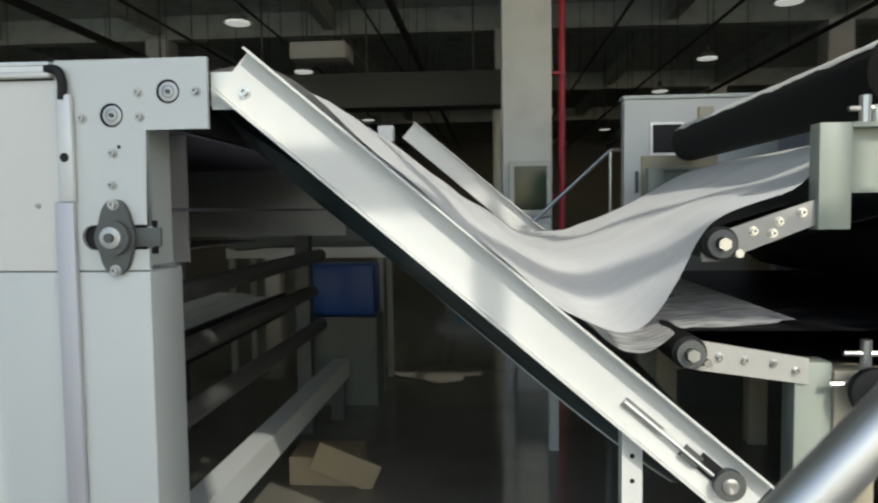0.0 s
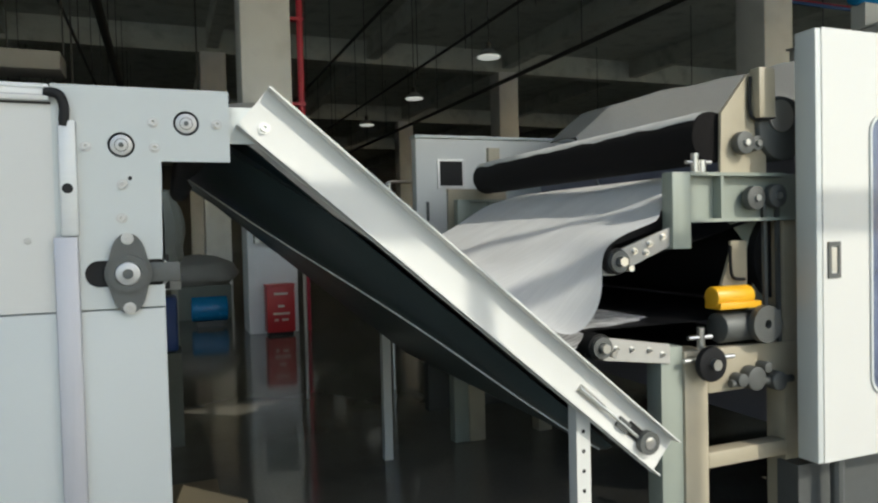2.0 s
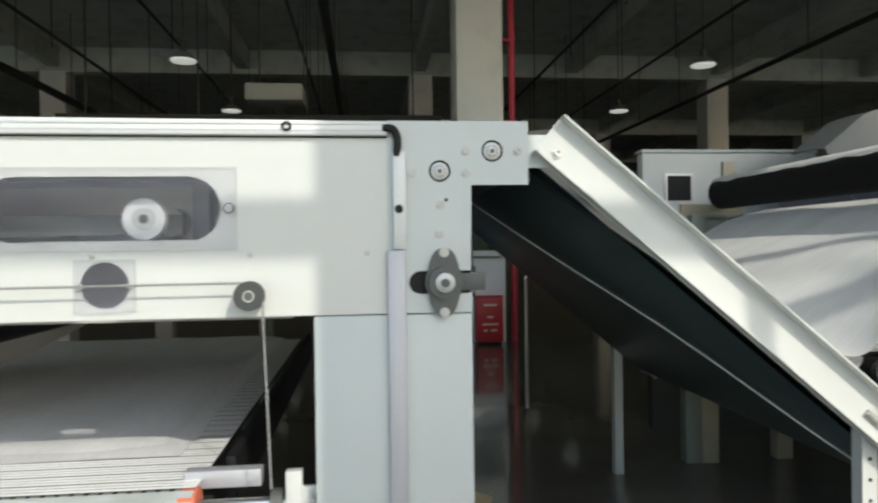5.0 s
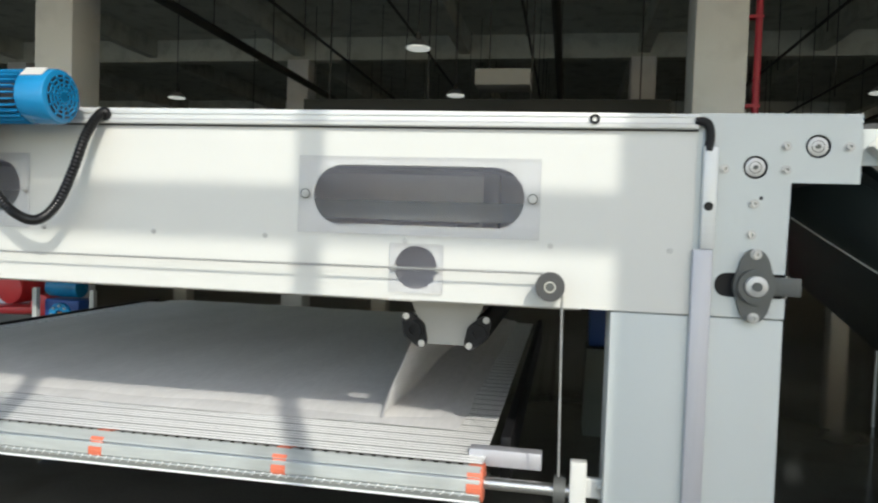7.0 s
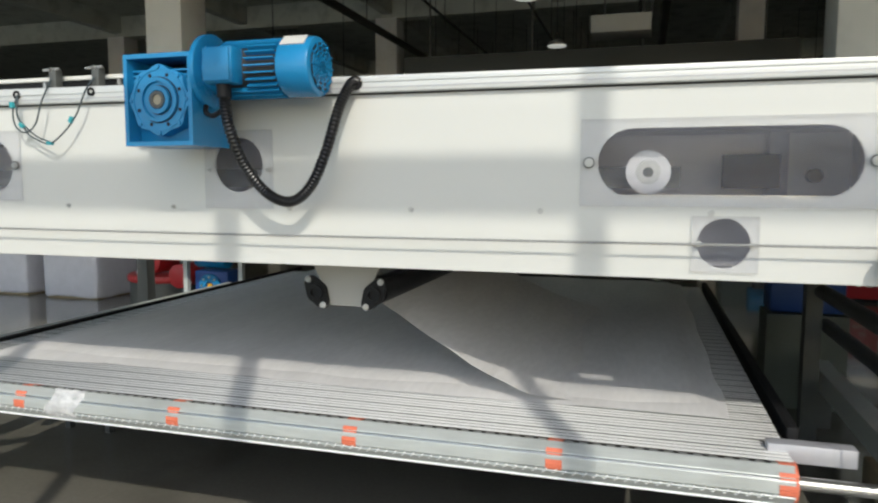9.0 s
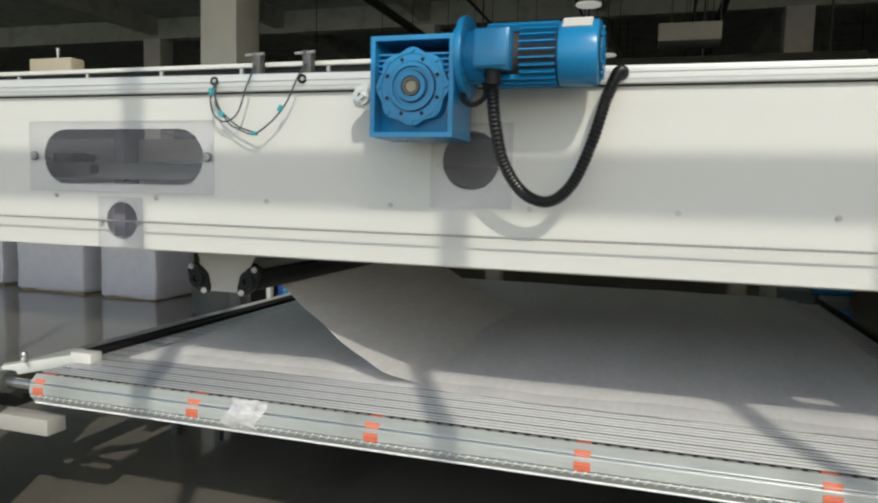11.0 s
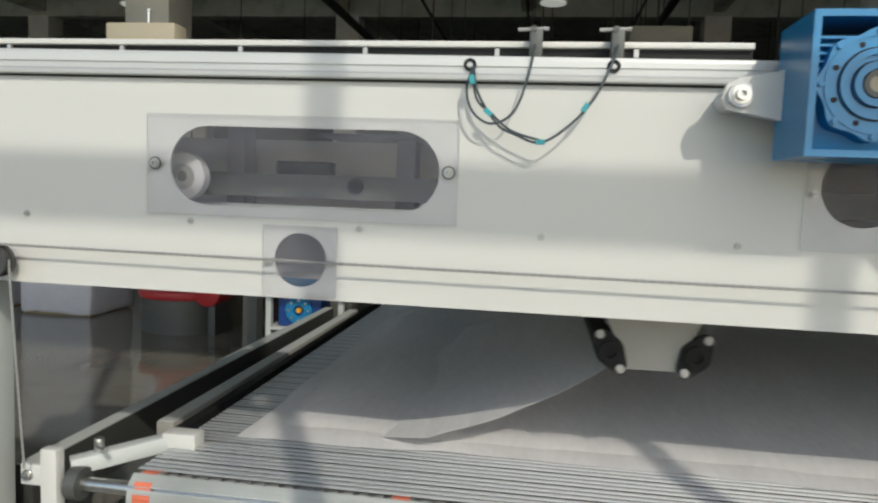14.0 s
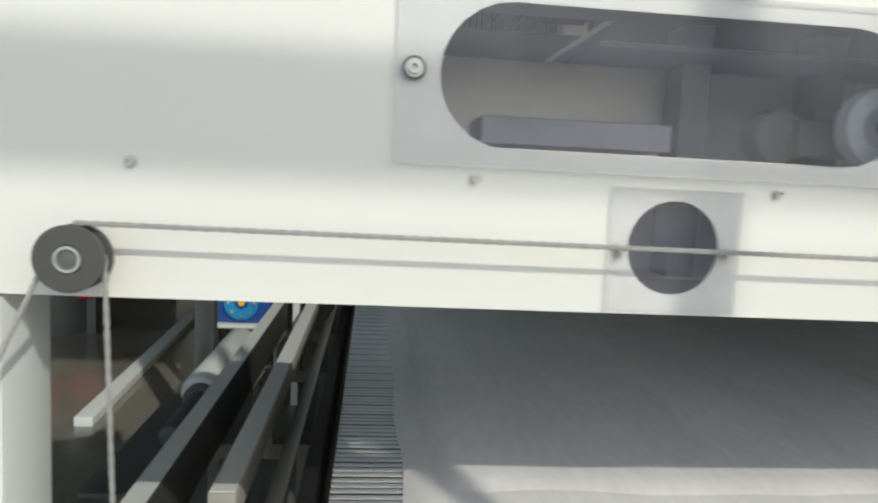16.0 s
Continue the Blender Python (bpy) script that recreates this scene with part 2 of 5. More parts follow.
def merge(bm, other):
    me = bpy.data.meshes.new("tmp")
    other.to_mesh(me)
    other.free()
    bm.from_mesh(me)
    bpy.data.meshes.remove(me)


def box(bm, x0, x1, y0, y1, z0, z1, bevel=0.0, turn=None):
    b = bmesh.new()
    z0 = GROUND if z0 == 0 else z0
    bmesh.ops.create_cube(b, size=1)
    c = Vector(((x0 + x1) / 2, (y0 + y1) / 2, (z0 + z1) / 2))
    bmesh.ops.scale(b, verts=b.verts, vec=(x1 - x0, y1 - y0, z1 - z0))
    if bevel:
        bmesh.ops.bevel(b, geom=b.edges[:], offset=bevel, segments=2, affect="EDGES", profile=0.5)
    if turn is not None:
        bmesh.ops.transform(b, matrix=turn, verts=b.verts)
    bmesh.ops.translate(b, verts=b.verts, vec=c)
    merge(bm, b)
    return bm


def bar(bm, a, b, w, h, up=(0, 0, 1), bevel=0.0):
    """A square bar from a to b, w wide and h high."""
    a, b = Vector(a), Vector(b)
    d = b - a
    z = d.normalized()
    x = Vector(up).cross(z)
    x = x.normalized() if x.length > 1e-5 else Vector((1, 0, 0))
    y = z.cross(x)
    t = bmesh.new()
    bmesh.ops.create_cube(t, size=1)
    bmesh.ops.scale(t, verts=t.verts, vec=(w, h, d.length))
    if bevel:
        bmesh.ops.bevel(t, geom=t.edges[:], offset=bevel, segments=2, affect="EDGES", profile=0.5)
    m = Matrix((x, y, z)).transposed().to_4x4()
    bmesh.ops.transform(t, matrix=Matrix.Translation((a + b) / 2) @ m, verts=t.verts)
    merge(bm, t)
    return bm


def rod(bm, a, b, r, seg=20, r2=None, bevel=0.0):
    a, b = Vector(a), Vector(b)
    for p in (a, b):
        p.z = GROUND if p.z == 0 else p.z
    d = b - a
    t = bmesh.new()
    bmesh.ops.create_cone(t, cap_ends=True, segments=seg, radius1=r, radius2=r if r2 is None else r2, depth=d.length)
    if bevel:
        es = [e for e in t.edges if abs(e.verts[0].co.z - e.verts[1].co.z) < 1e-6]
        bmesh.ops.bevel(t, geom=es, offset=bevel, segments=2, affect="EDGES", profile=0.5)
    q = Vector((0, 0, 1)).rotation_difference(d.normalized()).to_matrix().to_4x4()
    bmesh.ops.transform(t, matrix=Matrix.Translation((a + b) / 2) @ q, verts=t.verts)
    merge(bm, t)
    return bm


def ring(bm, c, axis, r0, r1, depth, seg=28):
    """A flat ring round c: inner radius r0, outer r1."""
    t = bmesh.new()
    rows = []
    for r, z in ((r0, -0.5), (r1, -0.5), (r1, 0.5), (r0, 0.5)):
        rows.append([t.verts.new((r * math.cos(2 * math.pi * i / seg), r * math.sin(2 * math.pi * i / seg), z * depth)) for i in range(seg)])
    for k in range(4):
        p, q = rows[k], rows[(k + 1) % 4]
        for i in range(seg):
            t.faces.new((p[i], p[(i + 1) % seg], q[(i + 1) % seg], q[i]))
    q = Vector((0, 0, 1)).rotation_difference(Vector(axis).normalized()).to_matrix().to_4x4()
    bmesh.ops.transform(t, matrix=Matrix.Translation(c) @ q, verts=t.verts)
    merge(bm, t)
    return bm


def smooth_path(pts, n=8):
    pts = [Vector(p) for p in pts]
    out = []
    for i in range(len(pts) - 1):
        p0, p1, p2, p3 = pts[max(0, i - 1)], pts[i], pts[i + 1], pts[min(len(pts) - 1, i + 2)]
        for k in range(n):
            u = k / n
            out.append(0.5 * (2 * p1 + (p2 - p0) * u + (2 * p0 - 5 * p1 + 4 * p2 - p3) * u * u + (3 * p1 - p0 - 3 * p2 + p3) * u ** 3))
    return out + [pts[-1]]


def tube(bm, path, r, seg=10, ribs=0.0):
    rings, up = [], Vector((0.13, 0.9, 0.2)).normalized()
    for i, p in enumerate(path):
        d = (path[min(i + 1, len(path) - 1)] - path[max(i - 1, 0)]).normalized()
        x = up.cross(d).normalized()
        y = d.cross(x)
        rr = r * (1 + (ribs if i % 2 else 0))
        rings.append([bm.verts.new(p + rr * (math.cos(2 * math.pi * k / seg) * x + math.sin(2 * math.pi * k / seg) * y)) for k in range(seg)])
    for p, q in zip(rings, rings[1:]):
        for k in range(seg):
            bm.faces.new((p[k], p[(k + 1) % seg], q[(k + 1) % seg], q[k]))
    bm.faces.new(rings[0]), bm.faces.new(rings[-1])
    return bm


def loop_slot(cx, cz, w, h, seg=12):
    """A slot with round ends: w long, h high."""
    r, out = h / 2, []
    for s, a0 in ((1, -90), (-1, 90)):
        for i in range(seg + 1):
            a = radians(a0 + 180 * i / seg)
            out.append((cx + s * (w / 2 - r) + r * math.cos(a), cz + r * math.sin(a)))
    return out


def loop_round(cx, cz, r, seg=32):
    return [(cx + r * math.cos(2 * math.pi * i / seg), cz + r * math.sin(2 * math.pi * i / seg)) for i in range(seg)]


def loop_rect(x0, x1, z0, z1, r=0.0, seg=5):
    if not r:
        return [(x0, z0), (x1, z0), (x1, z1), (x0, z1)]
    out = []
    for cx, cz, a0 in ((x1 - r, z0 + r, -90), (x1 - r, z1 - r, 0), (x0 + r, z1 - r, 90), (x0 + r, z0 + r, 180)):
        for i in range(seg + 1):
            a = radians(a0 + 90 * i / seg)
            out.append((cx + r * math.cos(a), cz + r * math.sin(a)))
    return out


def plate(bm, outer, holes, y0, y1):
    """An upright plate between y0 and y1, its outline and holes given in x and z."""
    t = bmesh.new()
    edges = []
    for lp in (outer, *holes):
        vs = [t.verts.new((x, y0, z)) for x, z in lp]
        edges += [t.edges.new((vs[i], vs[(i + 1) % len(vs)])) for i in range(len(vs))]
    bmesh.ops.triangle_fill(t, use_beauty=True, edges=edges)
    ex = bmesh.ops.extrude_face_region(t, geom=t.faces[:])
    bmesh.ops.translate(t, verts=[v for v in ex["geom"] if isinstance(v, bmesh.types.BMVert)], vec=(0, y1 - y0, 0))
    merge(bm, t)
    return bm


def bolt(bm, x, y, z, r=0.010):
    """A bolt head with its washer, facing the aisle."""
    rod(bm, (x, y, z), (x, y - 0.003, z), r * 1.3, 16)
    ring(bm, (x, y - 0.003 - r * 0.45, z), (0, 1, 0), r * 0.42, r * 0.88, r * 0.9, 12)
    return bm


def sheet(bm, nx, ny, f, thick=0.0):
    """A sheet of nx by ny cells, f(u, v) giving its points; thick: its depth along the normal."""
    g = [[bm.verts.new(f(i / nx, j / ny)) for j in range(ny + 1)] for i in range(nx + 1)]
    for i in range(nx):
        for j in range(ny):
            bm.faces.new((g[i][j], g[i + 1][j], g[i + 1][j + 1], g[i][j + 1]))
    if thick:
        bm.normal_update()
        bmesh.ops.solidify(bm, geom=bm.faces[:], thickness=thick)
    return bm


# ---- the hall ----
bm = box(mesh(), -60, 60, -1.8, 70, -0.4, GROUND)
solo("floor", bm, M_FLOOR, "dark green glossy epoxy factory floor with scuffs", kind="structure", smooth=0)
bm = box(mesh(), -60, 60, -60, -1.8, -0.5, GROUND - 0.05)
solo("ground", bm, M_CONCRETE, "grey concrete yard outside the window wall", kind="structure", smooth=0)
bm = box(mesh(), -60, 60, -1.8, 70, 8.2, 8.5)
for y in (11.8, 23.8, 35.8, 47.8):
    box(bm, -60, 60, y - 0.25, y + 0.25, 7.4, 8.2)
for x in (-22.9, -17.2, -11.4, -5.4, 0.54, 5.9, 11.2, 17.0, 22.8):
    box(bm, x - 0.18, x + 0.18, -1.8, 70, 7.55, 8.2)
solo("ceiling", bm, M_CONCRETE, "dark grey concrete hall ceiling with deep beams", kind="structure", smooth=0)
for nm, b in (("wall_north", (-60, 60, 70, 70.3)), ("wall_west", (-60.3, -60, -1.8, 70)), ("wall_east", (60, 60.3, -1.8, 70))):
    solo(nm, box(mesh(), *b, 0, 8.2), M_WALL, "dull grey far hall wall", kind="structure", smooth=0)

# the glazed wall behind the aisle: sill, head, transoms, mullions and piers
wall = solo("wall_south", box(mesh(), -60, 60, -1.55, -1.35, 0, 0.40), M_LIGHTWALL, "low pale sill wall under tall factory windows", kind="structure", smooth=0)
part("lintel", box(mesh(), -60, 60, -1.55, -1.35, 6.42, 8.2), M_LIGHTWALL, wall, smooth=0)
part("transom", box(mesh(), -60, 60, -1.45, -1.37, 4.20, 4.335), M_LIGHTWALL, wall, smooth=0)
PIERS = [0.17 + 11.4 * k for k in range(-5, 6)]
for x in PIERS:
    part("pier", box(mesh(), x, x + 0.63, -1.55, -1.35, 0.40, 6.42), M_LIGHTWALL, wall, smooth=0)
for k in range(-30, 31):
    x = -0.93 + 1.28 * k
    if all(abs(x - p - 0.3) > 0.55 for p in PIERS):
        part("mullion", box(mesh(), x - 0.032, x + 0.032, -1.45, -1.37, 0.40, 6.42), M_LIGHTWALL, wall, smooth=0)

for k, (x, y) in enumerate([(x, 11.0 if (x, y) == (11.2, 11.4) else y) for y in (11.4, 23.4, 35.4) for x in (0.54, -11.4, 11.2, -22.9, 22.8)]):
    bm = box(mesh(), x - 0.4, x + 0.4, y, y + 0.8, 0, 7.4, 0.02)
    solo("column_%d" % (k + 1), bm, M_COLUMN, "square off-white painted concrete column", kind="structure")


def hanging_lamp(x, y, z):
    t = thing("pendant_lamp", (x, y, z), "round high-bay pendant lamp with a wide shade", "lamp", "hall lamps")
    bm = rod(mesh(), (x, y, z + 0.02), (x, y, z + 0.16), 0.26, 24, 0.10)
    part("shade", bm, M_ALU, t)
    part("bulb", rod(mesh(), (x, y, z), (x, y, z + 0.02), 0.22, 24), M_LAMP, t, "glowing white diffuser")
    bm = rod(mesh(), (x, y, z + 0.16), (x, y, 8.19), 0.012, 6)
    rod(bm, (x, y, z + 0.16), (x, y, z + 0.3), 0.05, 10)
    part("stem", bm, M_PIPES, t)


for x, ys in ((4.98, (7.22, 12.3, 16.7, 21.2, 26.0, 31.0)), (-4.6, (12.5, 17.0, 21.6, 26.2, 31.0)), (-12.4, (12.6, 17.3, 22.0, 27)), (14.2, (12.4, 17, 22))):
    for y in ys:
        hanging_lamp(x, y, 4.85)

# services under the ceiling
for k, (x, z, r) in enumerate(((-9.5, 5.7, 0.10), (-7.4, 5.7, 0.035), (-5.15, 5.7, 0.03), (-2.7, 5.7, 0.03), (-2.1, 5.75, 0.09), (2.9, 5.7, 0.035), (5.2, 5.7, 0.035), (8.2, 5.75, 0.06))):
    t = thing("ceiling_pipe", (x, 20, z), "dark service pipe hung below the ceiling", "pipe", "ceiling pipes")
    part("pipe", rod(mesh(), (x, -1.5, z), (x, 50, z), r, 12), M_PIPES, t)
    for j in range(12):
        y = 1.5 + 3.1 * j
        part("hanger", rod(mesh(), (x, y, z - 0.25 if r < 0.05 else z), (x, y, 8.19), 0.012, 6), M_PIPES, t)
for y, z, mat, col in ((12.50, 6.86, M_PIPE, "red"), (12.32, 6.74, M_BLUEPIPE, "blue")):
    t = thing("service_pipe", (0, y, z), "thin %s service pipe crossing below the ceiling" % col, "pipe", "ceiling pipes")
    part("pipe", rod(mesh(), (1.6, y, z), (30, y, z), 0.045, 12), mat, t)
    for j in range(9):
        part("hanger", rod(mesh(), (2.4 + 3.2 * j, y, z + 0.04), (2.4 + 3.2 * j, y, 8.19), 0.01, 6), M_PIPES, t)
t = thing("air_duct", (-3, 14.5, 3.9), "long dark sheet-metal air duct hung in the hall", "duct")
part("duct", box(mesh(), -7.5, 0.2, 14.2, 14.9, 3.55, 4.25, 0.01), M_PIPES, t)
for j in range(4):
    part("strap", box(mesh(), -7 + 2.2 * j, -6.97 + 2.2 * j, 14.4, 14.43, 4.25, 8.2), M_PIPES, t)
t = thing("fan_coil_unit", (-2.8, 11.9, 4.2), "pale ceiling-hung fan coil unit", "air unit")
part("casing", box(mesh(), -3.4, -2.45, 11.6, 12.3, 4.0, 4.28, 0.02), M_CLOTH, t)
for x in (-3.2, -2.45):
    part("hanger", rod(mesh(), (x, 12, 4.28), (x, 12, 8.19), 0.012, 6), M_PIPES, t)

t = thing("fire_pipe", (1.12, 11.4, 0), "thin red fire water riser beside the column", "pipe")
part("riser", rod(mesh(), (1.11, 11.5, 0), (1.11, 11.5, 8.19), 0.055, 14), M_PIPE, t)
for z in (1.6, 3.6, 5.0):
    part("clamp", box(mesh(), 0.945, 1.17, 11.44, 11.57, z, z + 0.05), M_PIPE, t)
t = thing("extinguisher_box", (0.6, 11.1, 0), "red fire extinguisher box standing by the column", "fire box")
part("body", box(mesh(), 0.385, 0.83, 11.1, 11.38, GROUND + 0.05, 0.64, 0.012), M_RED, t)
part("lid", box(mesh(), 0.375, 0.84, 11.09, 11.385, 0.641, 0.668, 0.006), M_RED, t)
part("plinth", box(mesh(), 0.41, 0.80, 11.12, 11.36, 0, GROUND + 0.05), M_BLACK, t, smooth=0)
for k, (x0, x1, z) in enumerate(((0.50, 0.72, 0.50), (0.56, 0.66, 0.30), (0.48, 0.74, 0.18), (0.50, 0.56, 0.08), (0.62, 0.72, 0.08))):
    part("print", box(mesh(), x0, x1, 11.094, 11.1, z, z + 0.035), M_LETTER, t, "pale printed bar")
t = thing("hose_cabinet", (0.58, 11.3, 1.7), "white wall cabinet with a glass front on the column", "cabinet")
bm = plate(mesh(), loop_rect(0.245, 0.915, 1.33, 2.20), [loop_rect(0.32, 0.84, 1.42, 2.12)], 11.20, 11.235)
part("door_frame", bm, M_PANEL, t, smooth=0)
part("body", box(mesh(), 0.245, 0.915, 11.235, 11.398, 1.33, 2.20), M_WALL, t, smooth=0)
part("pane", box(mesh(), 0.32, 0.84, 11.215, 11.222, 1.42, 2.12), M_HOSEGLASS, t, smooth=0)
part("hose_reel", ring(mesh(), (0.58, 11.2285, 1.78), (0, 1, 0), 0.08, 0.21, 0.01), M_SAGE, t, "coiled green hose")

# ---- cross-lapper: beam, posts and fittings ----
YF = 2.0            # front face of the beam
ZB, ZT = 1.262, 1.836  # its lower and upper edge
lapper = thing("cross_lapper", (-3.8, 3.4, 0), "long white cross-lapper machine with a windowed front beam", "machine")
WINDOWS = ((-2.258, 1.607, 0.72, 0.205), (-5.253, 1.611, 0.745, 0.213))
ROUNDS = ((-2.253, 1.370, 0.073), (-5.25, 1.367, 0.073), (-3.862, 1.610, 0.096))
holes = [loop_slot(*w) for w in WINDOWS] + [loop_round(*r) for r in ROUNDS]
bm = plate(mesh(), [(-6.75, ZB), (-1.372, ZB), (-1.372, ZT), (-6.75, ZT + 0.014)], holes, YF, YF + 0.004)
panel = part("front_panel", bm, M_PANEL, lapper, "white sheet-metal front panel", smooth=0)
bm = box(mesh(), -6.75, -1.612, YF + 0.004, YF + 0.07, ZB - 0.0, ZB + 0.004)
part("lower_fold", bm, M_PANEL, panel, smooth=0)


def rising(bm, grow=0.0):
    """The rail climbs slightly towards the far end of the beam; grow: how much deeper it gets there."""
    mid = sum(v.co.z for v in bm.verts) / len(bm.verts)
    for v in bm.verts:
        k = (-1.372 - v.co.x) / 5.378
        v.co.z += 0.014 * k + (grow * k if v.co.z > mid else 0.0)
    return bm


bm = rising(box(mesh(), -6.75, -1.372, YF - 0.025, YF + 0.09, ZT, ZT + 0.047, 0.006), 0.022)
rail = part("top_rail", bm, M_RAIL, lapper, "brushed aluminium top rail")
part("rail_groove", rising(box(mesh(), -6.75, -1.372, YF - 0.0265, YF - 0.005, ZT + 0.014, ZT + 0.017)), M_CONDUIT, rail, smooth=0)
part("rail_lip", rising(box(mesh(), -6.75, -1.372, YF - 0.029, YF - 0.005, ZT + 0.034, ZT + 0.040), 0.014), M_RAIL, rail, smooth=0)
part("rail_gasket", rising(box(mesh(), -6.75, -1.372, YF - 0.008, YF - 0.0005, ZT - 0.005, ZT - 0.0005)), M_BLACK, rail, smooth=0)
strip = part("cover_strip", box(mesh(), -6.75, -4.12, YF + 0.040, YF + 0.075, 1.940, 1.955, 0.002), M_PANEL, lapper, "thin white cover strip")
# black strip paints the dark open gap below the cover strip
part("strip_gap_shade", box(mesh(), -6.75, -4.12, YF + 0.056, YF + 0.072, 1.905, 1.9395), M_BLACK, strip, smooth=0)
for x in (-6.5, -6.15, -5.8, -5.45, -5.10, -4.75, -4.40):
    part("clip", box(mesh(), x - 0.006, x + 0.006, YF + 0.046, YF + 0.0555, 1.918, 1.9395), M_BOLT, strip, smooth=0)
for x, z, w, h in ((-2.258, 1.607, 0.822, 0.262), (-5.26, 1.612, 0.858, 0.272)):
    pane = part("window_pane", box(mesh(), x - w / 2, x + w / 2, YF - 0.0085, YF - 0.0045, z - h / 2, z + h / 2), M_POLY, lapper, "clear plastic window sheet", 0)
    part("pane_edge", plate(mesh(), loop_rect(x - w / 2, x + w / 2, z - h / 2, z + h / 2), [loop_rect(x - w / 2 + 0.0016, x + w / 2 - 0.0016, z - h / 2 + 0.0016, z + h / 2 - 0.0016)], YF - 0.0095, YF - 0.0086), M_BOLT, pane, smooth=0)
    for s in (-1, 1):
        part("screw", bolt(mesh(), x + s * (w / 2 - 0.025), YF - 0.0105, z + 0.001, 0.0105), M_BOLT, pane)
        part("washer", ring(mesh(), (x + s * (w / 2 - 0.025), YF - 0.0108, z + 0.001), (0, 1, 0), 0.0138, 0.0175, 0.0022, 24), M_IRON, pane, "dark rubber washer")
for x, z, w, h in ((-2.25, 1.368, 0.184, 0.165), (-5.25, 1.363, 0.205, 0.192), (-3.859, 1.55, 0.272, 0.19)):
    z1 = min(z + h / 2, 1.459) if z < 1.5 else 1.73
    z0 = max(z - h / 2, ZB + 0.003) if z < 1.5 else 1.455
    pane = part("inspection_pane", box(mesh(), x - w / 2, x + w / 2, YF - 0.0085, YF - 0.0045, z0, z1), M_POLY, lapper, "small clear plastic inspection sheet", 0)
    part("pane_edge", plate(mesh(), loop_rect(x - w / 2, x + w / 2, z0, z1), [loop_rect(x - w / 2 + 0.0016, x + w / 2 - 0.0016, z0 + 0.0016, z1 - 0.0016)], YF - 0.0095, YF - 0.0086), M_BOLT, pane, smooth=0)
    for s in (-1, 1):
        part("screw", bolt(mesh(), x + s * (w / 2 - 0.018), YF - 0.009, (z0 + z1) / 2, 0.008), M_BOLT, pane)
for x in (-6.06, -5.564, -5.088, -4.614, -4.138, -3.663, -3.217, -2.79, -2.29, -1.81, -1.44):
    part("panel_bolt", bolt(mesh(), x, YF, 1.459, 0.0072), M_BOLT, panel)
for x in (-1.687, -4.46, -4.81):
    b = ring(mesh(), (x, YF - 0.028, 1.864 + (0.018 if x < -2 else 0)), (0, 1, 0), 0.008, 0.016, 0.008, 16)
    part("grommet", b, M_BLACK, rail)

# right post with its head plate, and the matching left post
def post(sign, x0, x1):
    """x0: inner side, x1: outer side."""
    a, b = min(x0, x1), max(x0, x1)
    y0, y1 = (YF, YF + 0.22) if sign > 0 else (YF, YF + 0.16)
    p = part("post", box(mesh(), a, b, y0, y1, 0.06 + GROUND, ZB - 0.004, 0.006), M_FRAME, lapper, "pale grey sheet-steel post")
    part("foot", box(mesh(), a + 0.05, b - 0.05, y0 + 0.02, y1 - 0.02, 0, 0.06 + GROUND), M_IRON, p)
    return p


post_r = post(1, -1.613, -1.098)
outer = [(-1.372, ZB), (-1.098, ZB), (-1.096, 1.679), (-0.905, 1.679), (-0.905, 1.888), (-1.372, 1.888)]
bearing_holes = [loop_round(-1.025, 1.790, 0.036, 24), loop_round(-1.200, 1.724, 0.036, 24)]
slot = [loop_slot(-1.190, 1.361, 0.23, 0.075)]
head = part("head_plate", plate(mesh(), outer, bearing_holes + slot, YF - 0.002, YF + 0.012), M_FRAME, lapper, "pale grey head plate with bearings")
part("head_box", box(mesh(), -1.36, -1.12, YF + 0.05, YF + 0.20, ZB + 0.01, 1.87), M_FRAME, head, smooth=0)
for x, z in ((-1.025, 1.790), (-1.200, 1.724)):
    bm = ring(mesh(), (x, YF + 0.006, z), (0, 1, 0), 0.0312, 0.0355, 0.012)
    b = part("bearing", bm, M_BLACK, head, "dark ring bearing")
    part("bearing_core", rod(mesh(), (x, YF + 0.02, z), (x, YF + 0.001, z), 0.0295, 24, bevel=0.002), M_BOLT, b)
    part("core_groove", ring(mesh(), (x, YF + 0.0005, z), (0, 1, 0), 0.0165, 0.0185, 0.002), M_IRON, b)
    part("shaft_end", rod(mesh(), (x, YF + 0.0, z), (x, YF - 0.006, z), 0.007, 10), M_IRON, b)
for x, z in ((-1.115, 1.789), (-0.94, 1.789), (-1.29, 1.717), (-1.113, 1.717), (-1.20, 1.612), (-1.205, 1.517)):
    part("head_bolt", bolt(mesh(), x, YF - 0.002, z, 0.0115), M_BOLT, head)
part("pin_hole", rod(mesh(), (-1.18, YF - 0.003, 1.63), (-1.18, YF, 1.63), 0.006, 10), M_BLACK, head)
part("slot_back", box(mesh(), -1.32, -1.085, YF + 0.014, YF + 0.03, 1.31, 1.41), M_BLACK, head, smooth=0)
